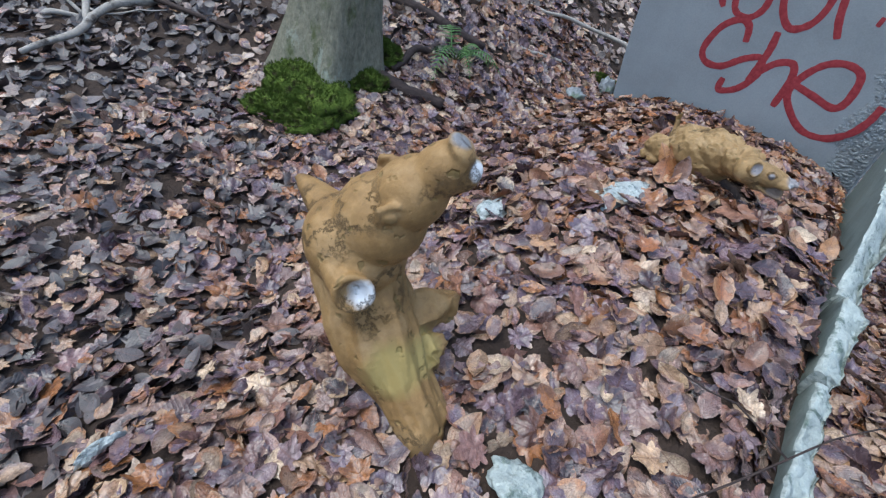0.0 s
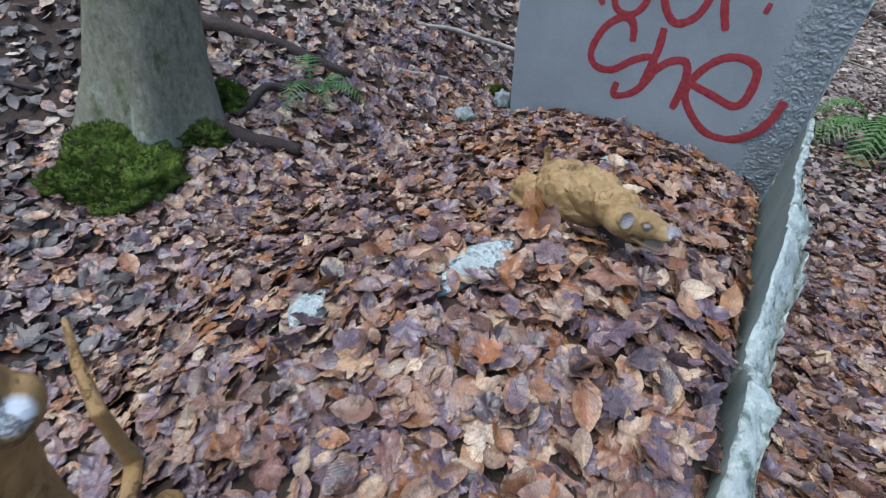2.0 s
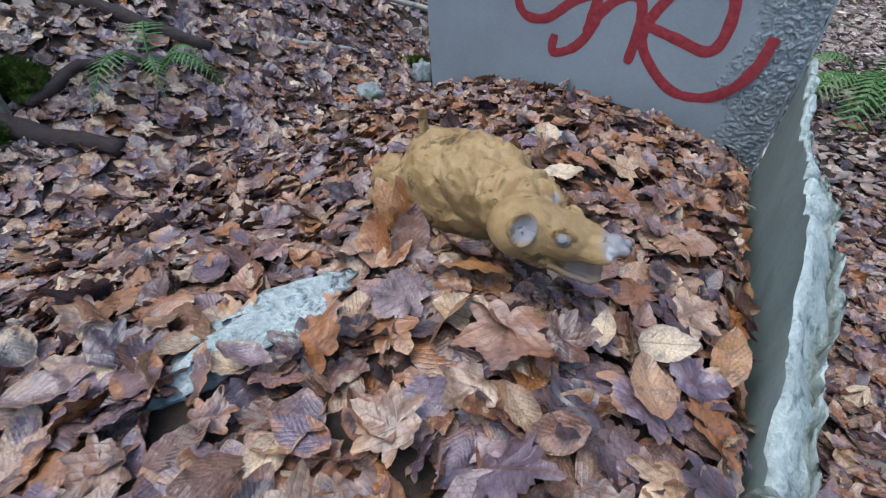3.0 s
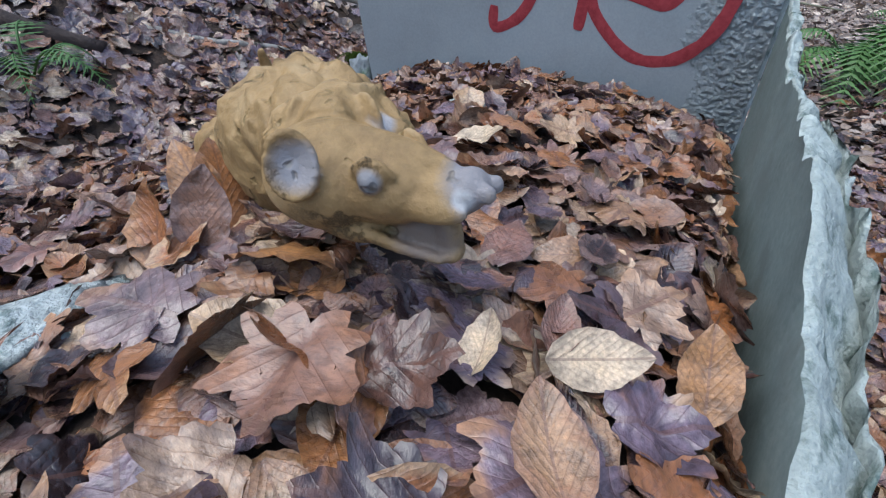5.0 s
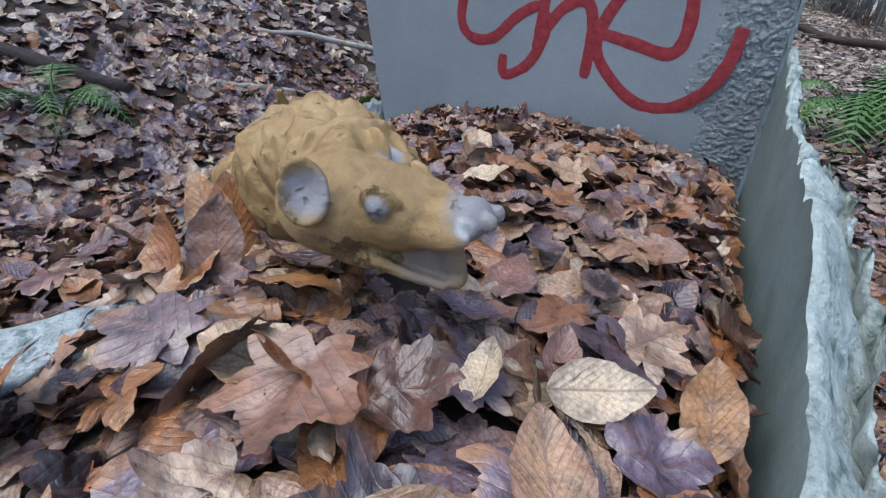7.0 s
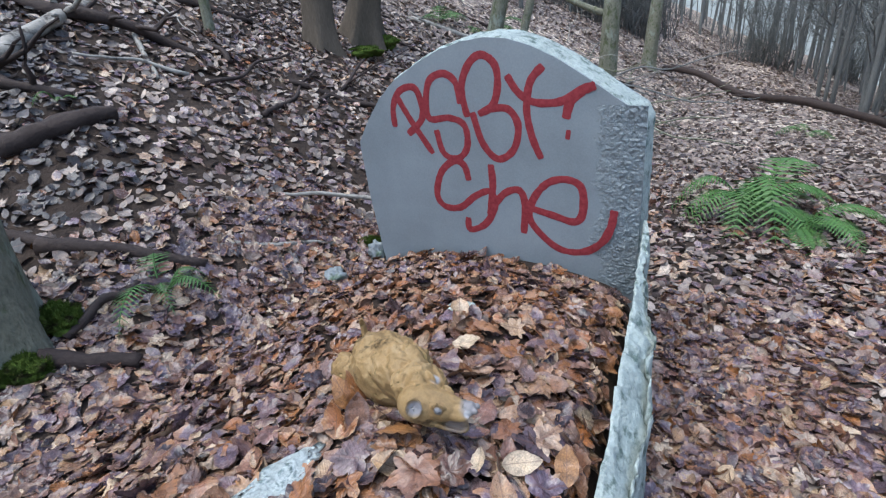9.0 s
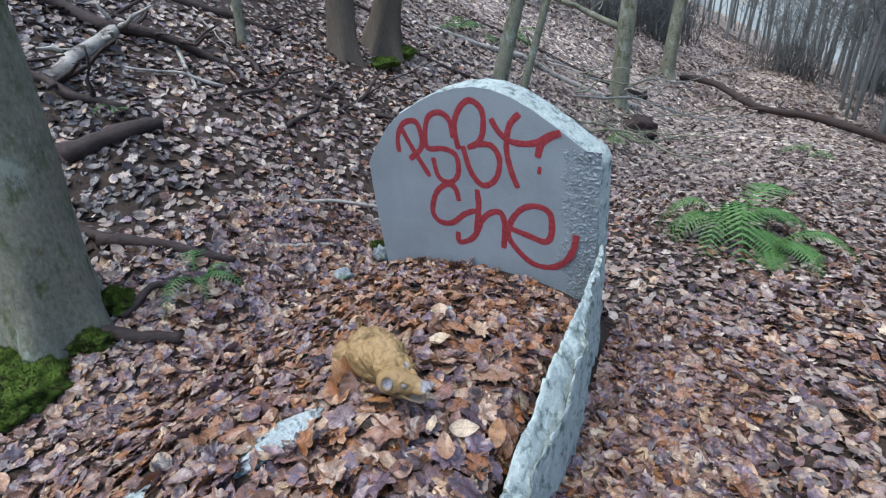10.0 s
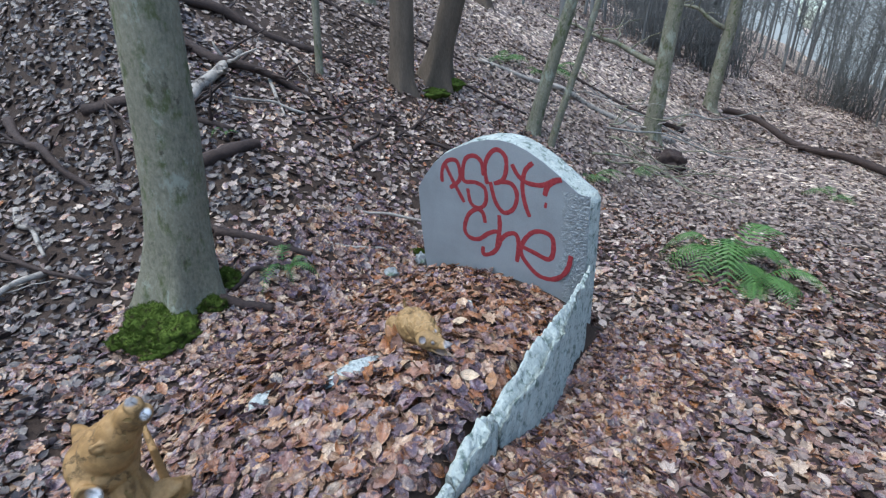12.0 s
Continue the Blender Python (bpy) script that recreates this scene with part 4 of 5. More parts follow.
moss_pad(-1.75, 2.1, (0.16, 0.14, 0.05), 6.5, 0, "green moss at the foot of trees on the bank", lift=0.02)
moss_pad(-1.9, 2.5, (0.20, 0.16, 0.08), 7.1, 0, "green moss at the foot of trees on the bank", lift=0.0)


# ---- ferns ----
def frond(bm, base, direction, length, arch, seed, pairs=20):
    base, d = Vector(base), Vector((direction[0], direction[1], 0)).normalized()
    side = Vector((-d.y, d.x, 0))
    pts = []
    for i in range(pairs + 1):
        t = i / pairs
        pts.append(base + d * length * t + Vector((0, 0, arch * length * (1.7 * t - 1.9 * t * t))) + side * 0.04 * length * math.sin(seed + 3 * t))
    tube(bm, pts, [0.0035 * (1 - 0.8 * i / pairs) for i in range(pairs + 1)], 4)
    for i in range(2, pairs + 1):
        t = i / pairs
        p, fwd = pts[i], (pts[i] - pts[i - 1]).normalized()
        ln = length * 0.25 * (math.sin(math.pi * min(1, 0.16 + t * 0.84)) ** 0.8)
        for s in (-1, 1):
            out = (side * s + fwd * 0.45 + Vector((0, 0, -0.18 + 0.15 * noise.noise(Vector((seed, i, s)))))).normalized()
            nrm = out.cross(fwd).normalized() * s
            acr = nrm.cross(out).normalized()
            m = 6
            mid, up, lo = [], [], []
            for k in range(m + 1):
                f = k / m
                q = p + out * ln * f + Vector((0, 0, -0.12 * ln * f * f))
                w = ln * 0.085 * (1 - f) ** 0.7 * (1.0 if k % 2 else 0.35) + 0.0003
                mid.append(bm.verts.new(q))
                up.append(bm.verts.new(q + acr * w + nrm * w * 0.25))
                lo.append(bm.verts.new(q - acr * w + nrm * w * 0.25))
            for k in range(m):
                bm.faces.new((mid[k], mid[k + 1], up[k + 1], up[k]))
                bm.faces.new((lo[k], lo[k + 1], mid[k + 1], mid[k]))


def fern(x, y, fronds, length, label, seed, spread=(0, 360), arch=0.5, pairs=20):
    thing = empty("fern", pose(x, y, ground_z(x, y) + 0.01))
    r = random.Random(seed)
    for k in range(fronds):
        a = radians(spread[0] + (spread[1] - spread[0]) * (k + r.uniform(0.2, 0.8)) / fronds)
        bm = bmesh.new()
        frond(bm, (0.02 * math.cos(a), 0.02 * math.sin(a), 0), (math.cos(a), math.sin(a)), length * r.uniform(0.5, 1.1), arch * r.uniform(0.5, 1.5), seed + k, pairs)
        part("frond", bm, FERN, thing)
    return tagged(thing, label, "fern")


fern(1.19, 1.86, 15, 0.56, "green fern clump with drooping fronds beside the track", 11, (-170, 100), 0.85, 26)
fern(1.42, 1.72, 6, 0.44, "pale green fern with fronds lying on leaves", 15, (-110, 20), 0.55, 26)
fern(-0.42, -0.64, 7, 0.24, "small fern between roots and branches", 21, (-70, 160), 0.75, 18)
fern(-2.3, 4.25, 9, 0.65, "green fern clump high on the bank", 31, (0, 360), 0.6, 18)
fern(-2.0, 4.9, 8, 0.6, "green fern clump high on the bank", 36, (0, 360), 0.6, 18)
fern(1.64, 5.6, 6, 0.4, "small fern on the far track", 41, (0, 360), 0.5, 16)
fern(-1.4, -0.35, 3, 0.14, "tiny fern beside fallen branches", 44, (-90, 60), 0.6, 12)
fern(-0.35, 3.1, 5, 0.4, "drooping fern on the foot of the bank", 47, (-120, 60), 0.3, 16)
fern(-0.3, 4.2, 5, 0.4, "drooping fern on the foot of the bank", 49, (-120, 60), 0.3, 16)


# ---- fallen branches ----
def branch(p0, p1, r0, r1, material, label, seed, wander=0.1, twigs=0, lift=0.0, name="branch"):
    a = (p0[0], p0[1], ground_z(*p0[:2]) + r0 * 0.6 + (p0[2] if len(p0) > 2 else 0))
    b = (p1[0], p1[1], ground_z(*p1[:2]) + r1 * 0.6 + (p1[2] if len(p1) > 2 else 0))
    pts = bent(a, b, 14, wander, seed)
    for p in pts[1:-1]:
        p.z = max(p.z, ground_z(p.x, p.y) + r1 * 0.5) + lift
    bm = bmesh.new()
    tube(bm, pts, [r0 + (r1 - r0) * i / 14 for i in range(15)], 9, 0.3, seed)
    r, small = random.Random(int(seed * 13)), []
    for k in range(twigs):
        q = pts[r.randint(2, 13)]
        e = q + Vector((r.uniform(-1, 1), r.uniform(-1, 1), r.uniform(-0.05, 0.5))) * r.uniform(0.15, 0.5)
        tw = bmesh.new()
        tube(tw, bent(q, e, 5, 0.06, seed + k), [r1 * 0.7 * (1 - i / 7) + 0.001 for i in range(6)], 5)
        small.append(tw)
    ob = link(name, bm, material)
    for tw in small:
        part("twig", tw, material, ob)
    return tagged(ob, label, "branch")


branch((-0.80, -0.80), (-0.43, -0.47), 0.030, 0.020, DARKBARK, "dark wet branch lying from the beech's foot", 1.5, 0.05)
branch((-1.25, -1.02), (-0.78, -0.76), 0.024, 0.020, DARKBARK, "dark bent branch lying on leaves", 2.5, 0.07)
branch((-0.43, -1.00), (-0.255, -0.835), 0.030, 0.020, DARKBARK, "short thick piece of dark wet branch", 3.5, 0.02)
branch((-0.455, -0.92), (-0.49, -0.67), 0.016, 0.012, DARKBARK, "dark crooked stick beside a small fern", 4.1, 0.06)
branch((-0.47, -0.34), (-0.29, 0.02), 0.011, 0.008, DEADWOOD, "thin brown stick leading to the headboard", 5.5, 0.04)
branch((-0.16, 0.35, 0.12), (-0.62, 0.02), 0.012, 0.007, DEADWOOD, "arched brown stick leaning behind the headboard", 6.3, 0.12)
branch((-0.07, -0.73), (-0.13, -0.43), 0.006, 0.004, DARKBARK, "thin twig across the leaves", 7.4, 0.03)
branch((0.15, -1.05), (0.42, -0.72), 0.003, 0.002, DARKBARK, "thin twig across the leaves", 7.9, 0.03)
branch((-1.72, -0.40), (-2.28, 0.32), 0.045, 0.025, DEADWOOD, "bleached fallen branch on the dark bank", 8.4, 0.12, 5)
branch((-2.05, 0.42), (-1.50, 0.16), 0.02, 0.01, DEADWOOD, "bleached stick lying down the bank", 9.2, 0.06)
branch((-1.25, -0.68), (-1.25, -0.22), 0.05, 0.035, DARKBARK, "mossy rotten log on the bank", 10.1, 0.03)
branch((-2.1, -0.9), (-1.4, -0.3), 0.04, 0.02, DARKBARK, "dark rotten branch on the bank", 11.4, 0.15, 7)
branch((-2.5, -0.3), (-1.7, 0.6), 0.05, 0.02, DARKBARK, "dark rotten branch on the bank", 12.4, 0.2, 9)
branch((-3.0, 0.2), (-2.2, 1.4), 0.05, 0.02, DARKBARK, "dark rotten branch on the bank", 13.9, 0.2, 9)
branch((-2.6, -1.2), (-1.5, -1.1), 0.035, 0.015, DARKBARK, "dark rotten branch on the bank", 14.6, 0.15, 7)
branch((-1.9, -1.9), (-0.9, -1.3), 0.02, 0.008, DARKBARK, "thin dark stick in the hollow", 15.3, 0.12, 4)
branch((-2.0, -1.5), (-1.1, -1.75), 0.025, 0.01, DEADWOOD, "grey stick in the hollow", 16.1, 0.1, 3)
for k in range(22):
    x, y = rng.uniform(-3.4, -1.0), rng.uniform(-1.9, 1.1)
    a, ln = rng.uniform(0, 6.28), rng.uniform(0.25, 0.9)
    thick = rng.uniform(0.005, 0.022)
    branch((x, y), (x + ln * math.cos(a), y + ln * math.sin(a), rng.uniform(0, 0.12)), thick, thick * 0.5, rng.choice((DARKBARK, DARKBARK, DEADWOOD)),
           "loose dead stick among the bank's leaves", 40 + k * 1.7, 0.08, rng.choice((0, 0, 2)))
branch((-3.6, 1.6), (-2.3, 3.3), 0.03, 0.012, DARKBARK, "fallen branch high on the bank", 17.2, 0.2, 6)
branch((-1.3, 3.2), (-2.3, 2.3), 0.02, 0.008, DARKBARK, "fallen stick on the bank", 18.2, 0.1, 3)
branch((-0.5, 6.4), (-2.3, 3.6), 0.05, 0.03, DEADWOOD, "long fallen grey branch on the bank", 19.4, 0.2, 9)
branch((-0.7, 7.6), (-2.9, 5.2), 0.05, 0.02, DARKBARK, "fallen branch tangle beside the track", 20.4, 0.3, 12)
branch((-0.9, 11.9, 0.1), (3.0, 8.4, 0.1), 0.07, 0.06, DARKBARK, "long dark log fallen across the track", 21.5, 0.25, 4, 0.05)
for k in range(16):
    x, y = rng.uniform(-2.3, -0.5), rng.uniform(3.2, 9.0)
    a, ln = rng.uniform(-0.6, 2.2), rng.uniform(0.8, 2.0)
    branch((x, y), (x + ln * math.cos(a), y + ln * math.sin(a), rng.uniform(0.1, 0.9)), rng.uniform(0.008, 0.02), 0.005, rng.choice((DEADWOOD, GREYBARK, BARK)),
           "bleached dead branch sprawling over the bank", 90 + k * 1.3, 0.2, 7)
branch((1.75, 2.3), (2.3, 1.95), 0.010, 0.006, DARKBARK, "dark stick on the track's leaves", 22.7, 0.04)
branch((1.18, 0.1), (1.35, -0.18), 0.006, 0.003, DARKBARK, "thin twig on the track's leaves", 23.4, 0.02)
branch((1.02, -1.62, 0.06), (1.32, -1.0, 0.16), 0.0016, 0.001, DARKBARK, "thin twig bent over the kerb", 25.8, 0.05, 2)
branch((0.66, -1.72), (0.61, -1.86), 0.007, 0.006, DARKBARK, "short black stick in the leaves", 26.4, 0.01)


# ---- leaf litter ----
def leaf_shape(kind, seed, fine):
    """Leaf of unit length along +y, seen from above: vertices, faces, uv; fine: with toothed or wavy edges for leaves close by."""
    r = random.Random(seed)
    verts, faces, uvs = [], [], []
    if kind == "beech":
        n, cols = (12, (-1, -0.66, -0.33, 0, 0.33, 0.66, 1)) if fine else (5, (-1, 0, 1))
        fold, curl, twist = r.uniform(0.02, 0.42), r.uniform(-0.8, 1.0), r.uniform(-0.8, 0.8)
        wide, roll = r.uniform(0.27, 0.36), r.uniform(-0.3, 0.7)
        m = len(cols)
        for i in range(n + 1):
            t = i / n
            w = wide * (math.sin(math.pi * min(1, 0.02 + 0.97 * t ** 0.85)) ** 0.85) * (1 + (0.09 * noise.noise(Vector((i * 1.7, seed, 3))) if fine else 0))
            for s in cols:
                rip = (0.025 * math.sin(9 * t * 3.14 + 2 * abs(s)) * abs(s) + 0.03 * noise.noise(Vector((s * 2 + seed, t * 4, 1)))) if fine else 0
                z = fold * abs(s) * w + roll * 0.25 * s * s * s * s * w + curl * 0.30 * (t - 0.45) ** 2 * 2 + twist * s * w * (t - 0.5) + rip
                verts.append((s * w * (1 - 0.12 * roll * s * s), t - 0.5, z))
                uvs.append((0.5 + 0.5 * s * w / wide, t))
        for i in range(n):
            for k in range(m - 1):
                a = i * m + k
                faces.append((a, a + 1, a + m + 1, a + m))
    else:
        ang = [-90, -62, -40, -22, -5, 12, 30, 45, 58, 74, 90]
        rad = [d * r.uniform(0.85, 1.15) for d in (0.26, 0.38, 0.33, 0.46, 0.36, 0.42, 0.55, 0.39, 0.40, 0.47, 0.62)]
        full = [(math.radians(a), d) for a, d in zip(ang, rad)]
        full += [(math.pi - a, d) for a, d in full[-2:0:-1]]
        if fine:
            more = []
            for (a, d), (a2, d2) in zip(full, full[1:] + full[:1]):
                if a2 < a - 1:
                    a2 += 2 * math.pi
                for f, k in ((0, 0.96), (0.35, 0.99), (0.68, 1.03)):
                    more.append((a + (a2 - a) * f, (d + (d2 - d) * f) * k * r.uniform(0.96, 1.04)))
            full = more
        cup_, tw, wob = r.uniform(-0.5, 0.6), r.uniform(-0.6, 0.6), r.uniform(0.05, 0.14)

        def put(x, y):
            verts.append((x, y, cup_ * (x * x + y * y) + tw * x * y + wob * noise.noise(Vector((x * 4 + seed, y * 4, 2)))))
            uvs.append((0.5 + x * 0.8, 0.5 + y * 0.8))
        put(0, -0.05)
        rings = (0.35, 0.7, 1.0) if fine else (1.0,)
        n = len(full)
        for q in rings:
            for a, d in full:
                put(d * q * math.cos(a), d * q * math.sin(a) - 0.02 * (1 - q))
        for i in range(n):
            j = (i + 1) % n
            faces.append((0, 1 + i, 1 + j))
            for q in range(len(rings) - 1):
                faces.append((1 + q * n + i, 1 + q * n + n + i, 1 + q * n + n + j, 1 + q * n + j))
    return np.array(verts), faces, np.array(uvs)


SHAPES = [leaf_shape("beech", s, True) for s in range(8)] + [leaf_shape("maple", s, True) for s in range(20, 25)]
MID = [leaf_shape("beech", s, False) for s in range(6)] + [leaf_shape("maple", s, False) for s in range(20, 22)]


def simple_leaf(seed):
    r = random.Random(seed)
    f, c = r.uniform(0.1, 0.4), r.uniform(-0.2, 0.4)
    xy = [(0, -0.5), (0.27, -0.1), (0.2, 0.28), (0, 0.5), (-0.2, 0.28), (-0.27, -0.1), (0, 0.05)]
    v = np.array([(x, y, f * abs(x) + c * y * y) for x, y in xy])
    return v, [(0, 1, 6), (1, 2, 6), (2, 3, 6), (3, 4, 6), (4, 5, 6), (5, 0, 6)], np.array([(0.5 + x * 1.6, 0.5 + y) for x, y in xy])


SIMPLE = [simple_leaf(s) for s in range(5)]


def blocked(x, y):
    """Where things stand and no leaf lies."""
    hs = (x > -0.1) & (x < 0.93) & (y > 0.065) & (y < 0.23)
    kb = (np.abs(x - (0.945 - 0.13 * y)) < 0.036) & (y < 0.09) & (y > -0.87)
    kb2 = (np.abs(x - (1.068 + 0.15 * np.clip(-0.87 - y, 0, 0.7))) < 0.036) & (y <= -0.85) & (y > -1.9)
    sc = ((x - 0.66) * 0.868 + (y + 0.73) * -0.497) ** 2 / 0.15 ** 2 + ((x - 0.66) * 0.497 + (y + 0.73) * 0.868) ** 2 / 0.055 ** 2 < 1
    up = (x - 0.725) ** 2 + (y + 1.75) ** 2 < 0.045 ** 2
    tr = ((x + 0.62) ** 2 + (y + 1.12) ** 2 < 0.2 ** 2) | ((x + 0.43) ** 2 + (y + 1.24) ** 2 < 0.13 ** 2)
    f1 = (y + 1.045) ** 2 / 0.085 ** 2 + (x - 0.592) ** 2 / 0.020 ** 2 < 1
    f2 = (x - 0.42) ** 2 + (y + 1.29) ** 2 < 0.03 ** 2
    f3 = (x - 0.872) ** 2 / 0.04 ** 2 + (y + 1.70) ** 2 / 0.03 ** 2 < 1
    f4 = (x - 0.568) ** 2 + (y + 0.39) ** 2 < 0.025 ** 2
    return hs | kb | kb2 | sc | up | tr | f1 | f2 | f3 | f4


def leaf_matrices(x, y, size, tilt, lift, rs):
    """Turn matrices (n, 3, 3) and places (n, 3) of leaves that lie on the ground with some tilt."""
    n = len(x)
    e = 0.02
    gxn, gyn = (height(x + e, y) - height(x - e, y)) / (2 * e), (height(x, y + e) - height(x, y - e)) / (2 * e)
    nrm = np.stack([-np.clip(gxn, -1.2, 1.2), -np.clip(gyn, -1.2, 1.2), np.ones(n)], 1)
    nrm /= np.linalg.norm(nrm, axis=1)[:, None]
    nrm += rs.normal(0, 1, (n, 3)) * tilt[:, None]
    nrm /= np.linalg.norm(nrm, axis=1)[:, None]
    a = rs.uniform(0, 2 * np.pi, n)
    d = np.stack([np.cos(a), np.sin(a), np.zeros(n)], 1)
    d -= nrm * (d * nrm).sum(1)[:, None]
    d /= np.linalg.norm(d, axis=1)[:, None]
    s = np.cross(d, nrm)
    flip = np.where(rs.uniform(size=n) < 0.4, -1.0, 1.0)[:, None]
    m = np.stack([s * flip, d, nrm * flip], 2) * size[:, None, None]
    return m, np.stack([x, y, height(x, y) + lift], 1)


def litter(name, x, y, size, tilt, lift, material, shapes, label, rs):
    m, p = leaf_matrices(x, y, size, tilt, lift, rs)
    kind = rs.integers(0, len(shapes), len(x))
    V, F, U, base = [], [], [], 0
    for k, (v, f, uv) in enumerate(shapes):
        sel = np.where(kind == k)[0]
        if not len(sel):
            continue
        w = np.einsum("nij,vj->nvi", m[sel], v) + p[sel][:, None, :]
        V.append(w.reshape(-1, 3))
        for face in f:
            fa = np.array(face)[None, :] + (np.arange(len(sel)) * len(v))[:, None] + base
            F += fa.tolist()
            U.append(np.tile(uv[list(face)].reshape(1, -1), (len(sel), 1)).reshape(-1))
        base += len(v) * len(sel)
    me = bpy.data.meshes.new(name)
    me.from_pydata(np.concatenate(V).tolist(), [], F)
    layer = me.uv_layers.new(name="UVMap")
    layer.data.foreach_set("uv", np.concatenate(U).astype(np.float32))
    me.polygons.foreach_set("use_smooth", np.ones(len(me.polygons), dtype=bool))
    me.materials.append(material)
    ob = new(name, me)
    return tagged(ob, label, "leaf litter", kind="stuff")


rs = np.random.default_rng(7)


def spread(n, x0, x1, y0, y1, keep=None):
    x, y = rs.uniform(x0, x1, n), rs.uniform(y0, y1, n)
    ok = ~blocked(x, y)
    if keep is not None:
        ok &= keep(x, y)
    return x[ok], y[ok]


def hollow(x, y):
    """The dark wet hollow and slope of rotten wood beside the beech, and the front left: near-black leaves, few others.
    """
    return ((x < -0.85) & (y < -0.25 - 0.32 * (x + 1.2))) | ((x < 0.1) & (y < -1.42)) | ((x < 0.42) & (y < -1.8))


def lay(name, n, area, size, material, label, tilt=0.28, lift=(0.0, 0.018), shapes=SHAPES, keep=None):
    x, y = spread(n, *area, keep)
    sparse = (material is LEAF_DARK) | ~hollow(x, y) | (rs.uniform(0, 1, len(x)) < np.where(x < -0.8, 0.22, 0.5))
    x, y = x[sparse], y[sparse]
    k = len(x)
    return litter(name, x, y, rs.uniform(size[0], size[1], k), np.abs(rs.normal(tilt, tilt * 0.6, k)), rs.uniform(lift[0], lift[1], k), material, shapes, label, rs)


def rusty(x, y):
    return np.exp(-(((x - 0.42) / 0.5) ** 2 + ((y + 0.42) / 0.42) ** 2)) > rs.uniform(0, 1, len(x))


def not_rusty(x, y):
    return np.exp(-(((x - 0.42) / 0.5) ** 2 + ((y + 0.42) / 0.42) ** 2)) < rs.uniform(0.15, 1, len(x))


lay("leaf_litter", 11500, (-0.7, 1.45, -2.25, 0.3), (0.036, 0.07), LEAF_WET, "wet mauve-brown beech and maple leaves", keep=not_rusty)
lay("leaf_litter", 5200, (-0.7, 1.1, -1.5, 0.3), (0.035, 0.06), LEAF_RUST, "rust-brown beech leaves below the headboard", 0.35, keep=rusty)
lay("leaf_litter", 13500, (-2.4, 3.7, -2.3, 3.2), (0.038, 0.066), LEAF_WET, "wet brown leaves of the forest floor", 0.4, shapes=MID, keep=lambda x, y: (np.abs(x - 0.3) > 0.95) | (y > 0.25))
lay("leaf_litter", 38000, (-4.6, 4.0, -2.3, 6.0), (0.036, 0.066), LEAF_PALE, "pinkish brown leaves of bank and track", 0.42, shapes=MID, keep=lambda x, y: ((np.abs(x - 0.3) > 0.9) | (y > 0.25)))
lay("leaf_litter", 6000, (1.2, 3.6, -1.8, 1.8), (0.038, 0.066), LEAF_WET, "wet leaves of the forest track", 0.4, shapes=MID)
lay("leaf_litter", 2600, (0.95, 1.5, -2.2, 0.6), (0.045, 0.075), LEAF_WET, "wet leaves heaped along the kerb", 0.35, keep=lambda x, y: x > 0.985 - 0.13 * y)
lay("leaf_litter", 15000, (-4.2, 0.44, -2.5, 0.9), (0.03, 0.065), LEAF_DARK, "near-black leaves of the wet hollow and the front left", 0.5, shapes=MID, keep=hollow)
lay("leaf_litter", 26000, (-8.0, 5.0, 2.0, 14.0), (0.07, 0.11), LEAF_PALE, "pinkish brown leaves of the far bank and track", 0.35, shapes=SIMPLE)
lay("leaf_litter", 42000, (-12.0, 9.0, 10.0, 36.0), (0.12, 0.2), LEAF_PALE, "brown leaves of the distant track", 0.35, shapes=SIMPLE)

# single leaves that lie uppermost on the mound
leaf_meshes = []
for si, (v, f, uv) in enumerate(SHAPES):
    for mi, lm in enumerate((LEAF_WET, LEAF_WET, LEAF_RUST)):
        me = bpy.data.meshes.new("leaf")
        me.from_pydata(v.tolist(), [], f)
        layer = me.uv_layers.new(name="UVMap")
        layer.data.foreach_set("uv", np.concatenate([uv[list(face)].reshape(-1) for face in f]).astype(np.float32))
        me.polygons.foreach_set("use_smooth", np.ones(len(me.polygons), dtype=bool))
        me.materials.append(lm)
        leaf_meshes.append(me)
lx, ly = spread(360, 0.35, 1.0, -1.4, -0.35)
lx, ly = lx[:300], ly[:300]
lm_, lp_ = leaf_matrices(lx, ly, rs.uniform(0.045, 0.078, len(lx)), np.abs(rs.normal(0.3, 0.25, len(lx))), rs.uniform(0.012, 0.03, len(lx)), rs)
for i in range(len(lx)):
    ob = new("leaf", leaf_meshes[int(rs.integers(0, len(leaf_meshes)))])
    ob.parent = ground
    mm = Matrix([list(lm_[i][r]) + [lp_[i][r]] for r in range(3)] + [[0, 0, 0, 1]])
    ob.matrix_basis = mm


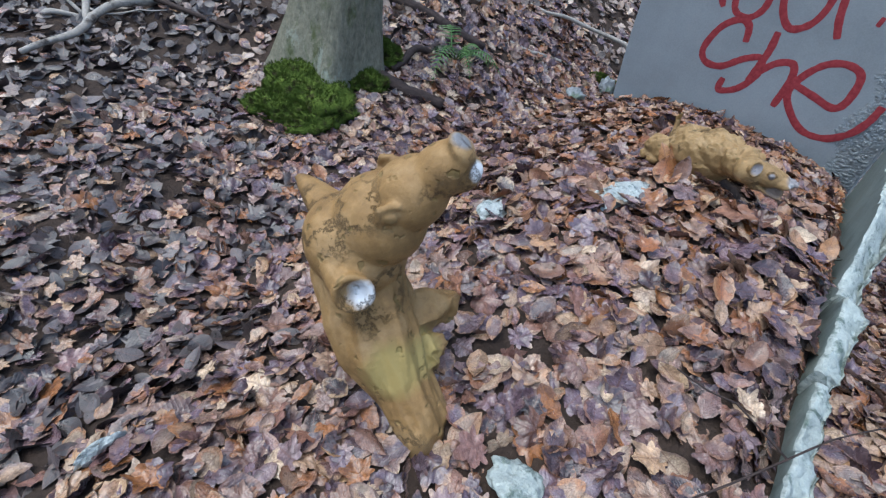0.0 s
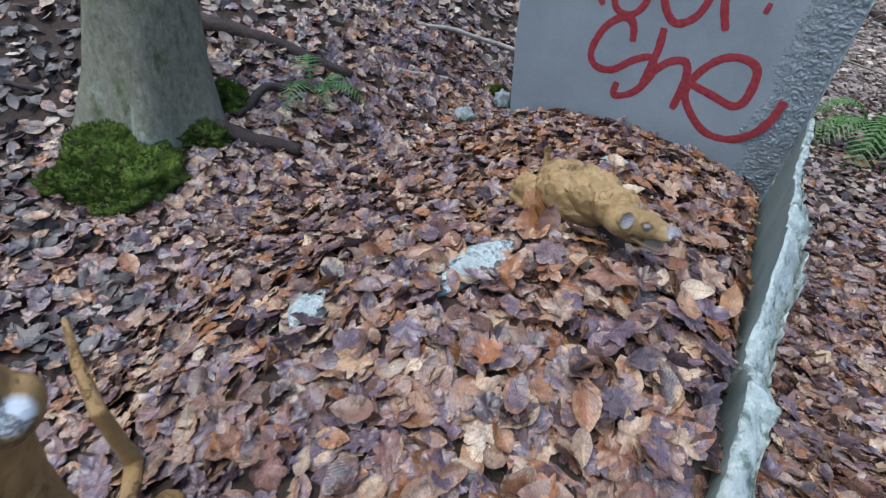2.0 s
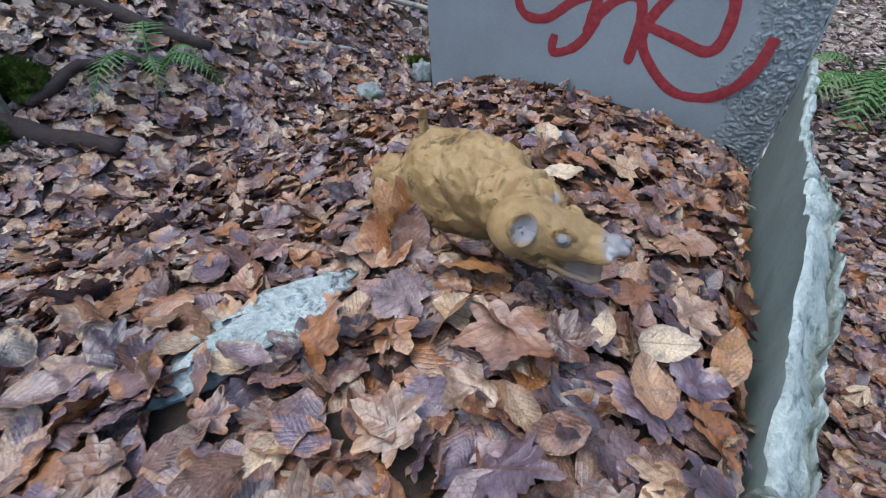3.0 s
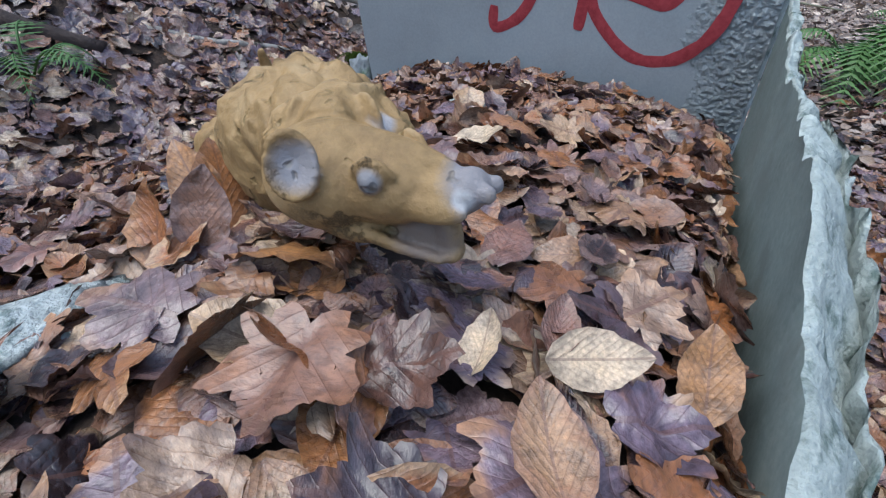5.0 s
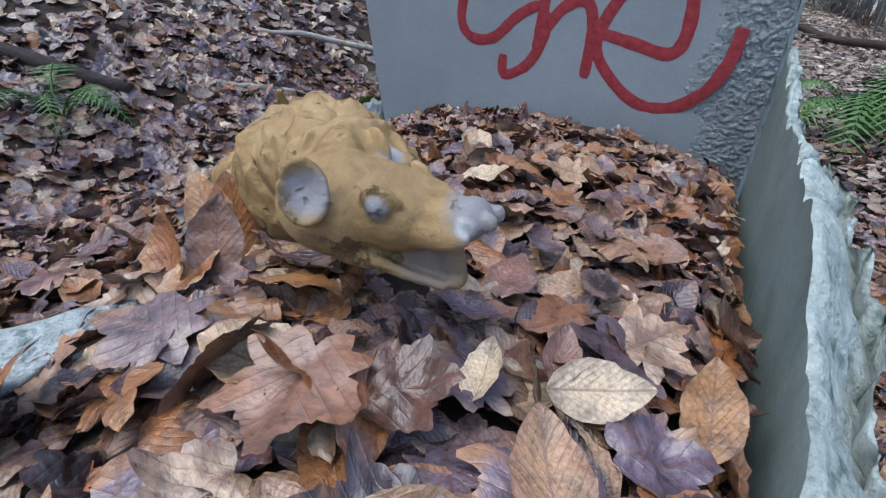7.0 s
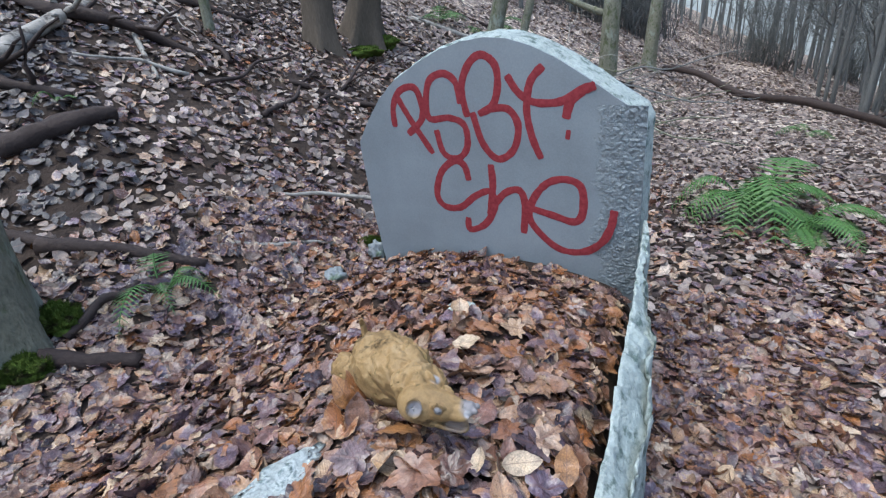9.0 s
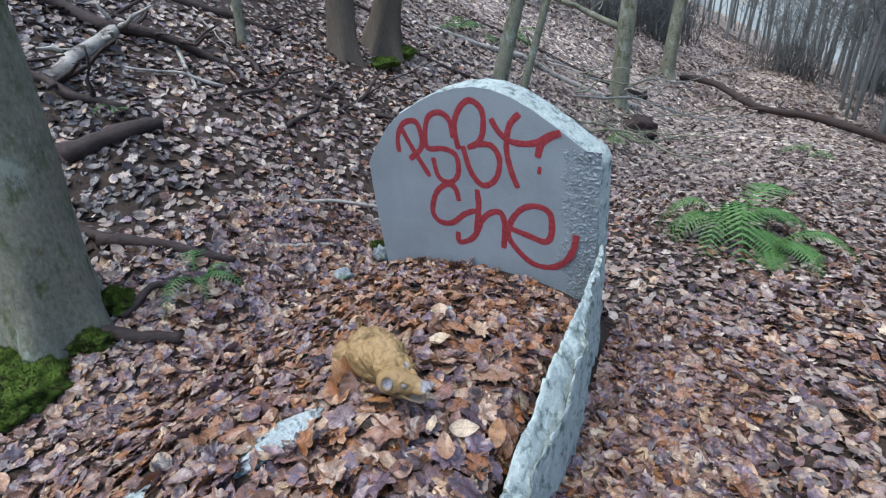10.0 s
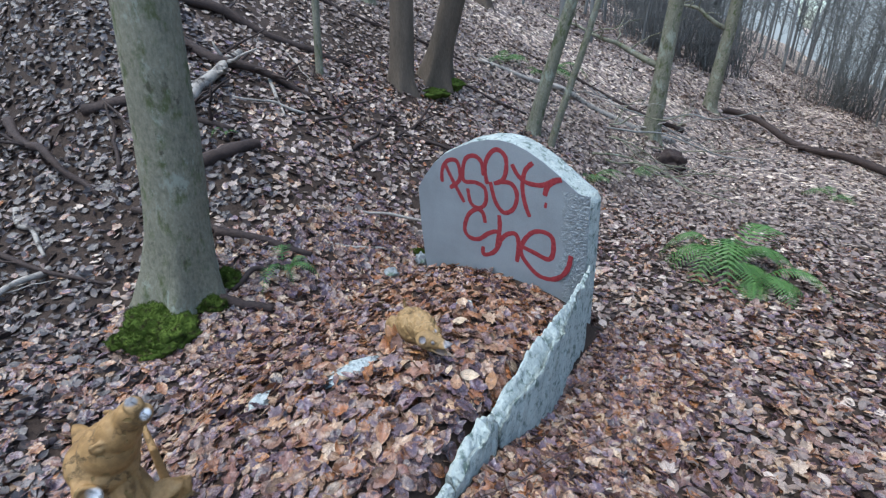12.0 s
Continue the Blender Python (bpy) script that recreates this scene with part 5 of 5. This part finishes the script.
def single_leaf(x, y, size, yaw, tilt, shape, material, lift=0.03):
    """One leaf that stands out: yaw of its tip, tilt: degrees by which it is raised about its stalk end and its side."""
    v, f, uv = SHAPES[shape]
    me = bpy.data.meshes.new("leaf")
    me.from_pydata(v.tolist(), [], f)
    layer = me.uv_layers.new(name="UVMap")
    layer.data.foreach_set("uv", np.concatenate([uv[list(face)].reshape(-1) for face in f]).astype(np.float32))
    me.polygons.foreach_set("use_smooth", np.ones(len(me.polygons), dtype=bool))
    me.materials.append(material)
    ob = new("leaf", me)
    ob.parent = ground
    ob.matrix_basis = pose(x, y, ground_z(x, y) + lift, 0, 0, yaw - 90) @ pose(0, 0, 0, tilt[0], tilt[1], 0) @ Matrix.Scale(size, 4)


single_leaf(0.920, -0.820, 0.066, 35, (-8, 38), 1, LEAF_CREAM, 0.034)
single_leaf(0.978, -0.775, 0.064, 110, (50, 0), 3, LEAF_ORANGE, 0.040)
single_leaf(0.800, -0.935, 0.088, -70, (-12, 6), 9, LEAF_RUST, 0.036)
single_leaf(0.722, -0.880, 0.086, 10, (14, -24), 4, LEAF_ORANGE, 0.036)
single_leaf(0.893, -0.812, 0.048, 110, (12, 10), 2, LEAF_WET, 0.032)
single_leaf(0.925, -0.900, 0.064, 130, (10, 8), 6, LEAF_RUST, 0.036)
single_leaf(0.868, -0.862, 0.044, 100, (16, -20), 0, LEAF_CREAM, 0.034)
single_leaf(0.845, -0.905, 0.060, 40, (10, 18), 11, LEAF_WET, 0.032)
single_leaf(0.925, -0.745, 0.070, 60, (6, 8), 10, LEAF_WET, 0.032)
single_leaf(0.690, -0.955, 0.075, 200, (8, -10), 12, LEAF_WET, 0.034)
single_leaf(0.595, -0.835, 0.085, 170, (52, 25), 4, LEAF_ORANGE, 0.045)
single_leaf(0.580, -0.850, 0.075, 150, (62, -15), 7, LEAF_ORANGE, 0.05)
single_leaf(0.640, -0.880, 0.070, 130, (70, 10), 3, LEAF_RUST, 0.045)
single_leaf(0.608, -0.900, 0.070, 100, (66, -10), 5, LEAF_RUST, 0.04)
single_leaf(0.680, -0.560, 0.07, 20, (20, 20), 1, LEAF_CREAM, 0.03)
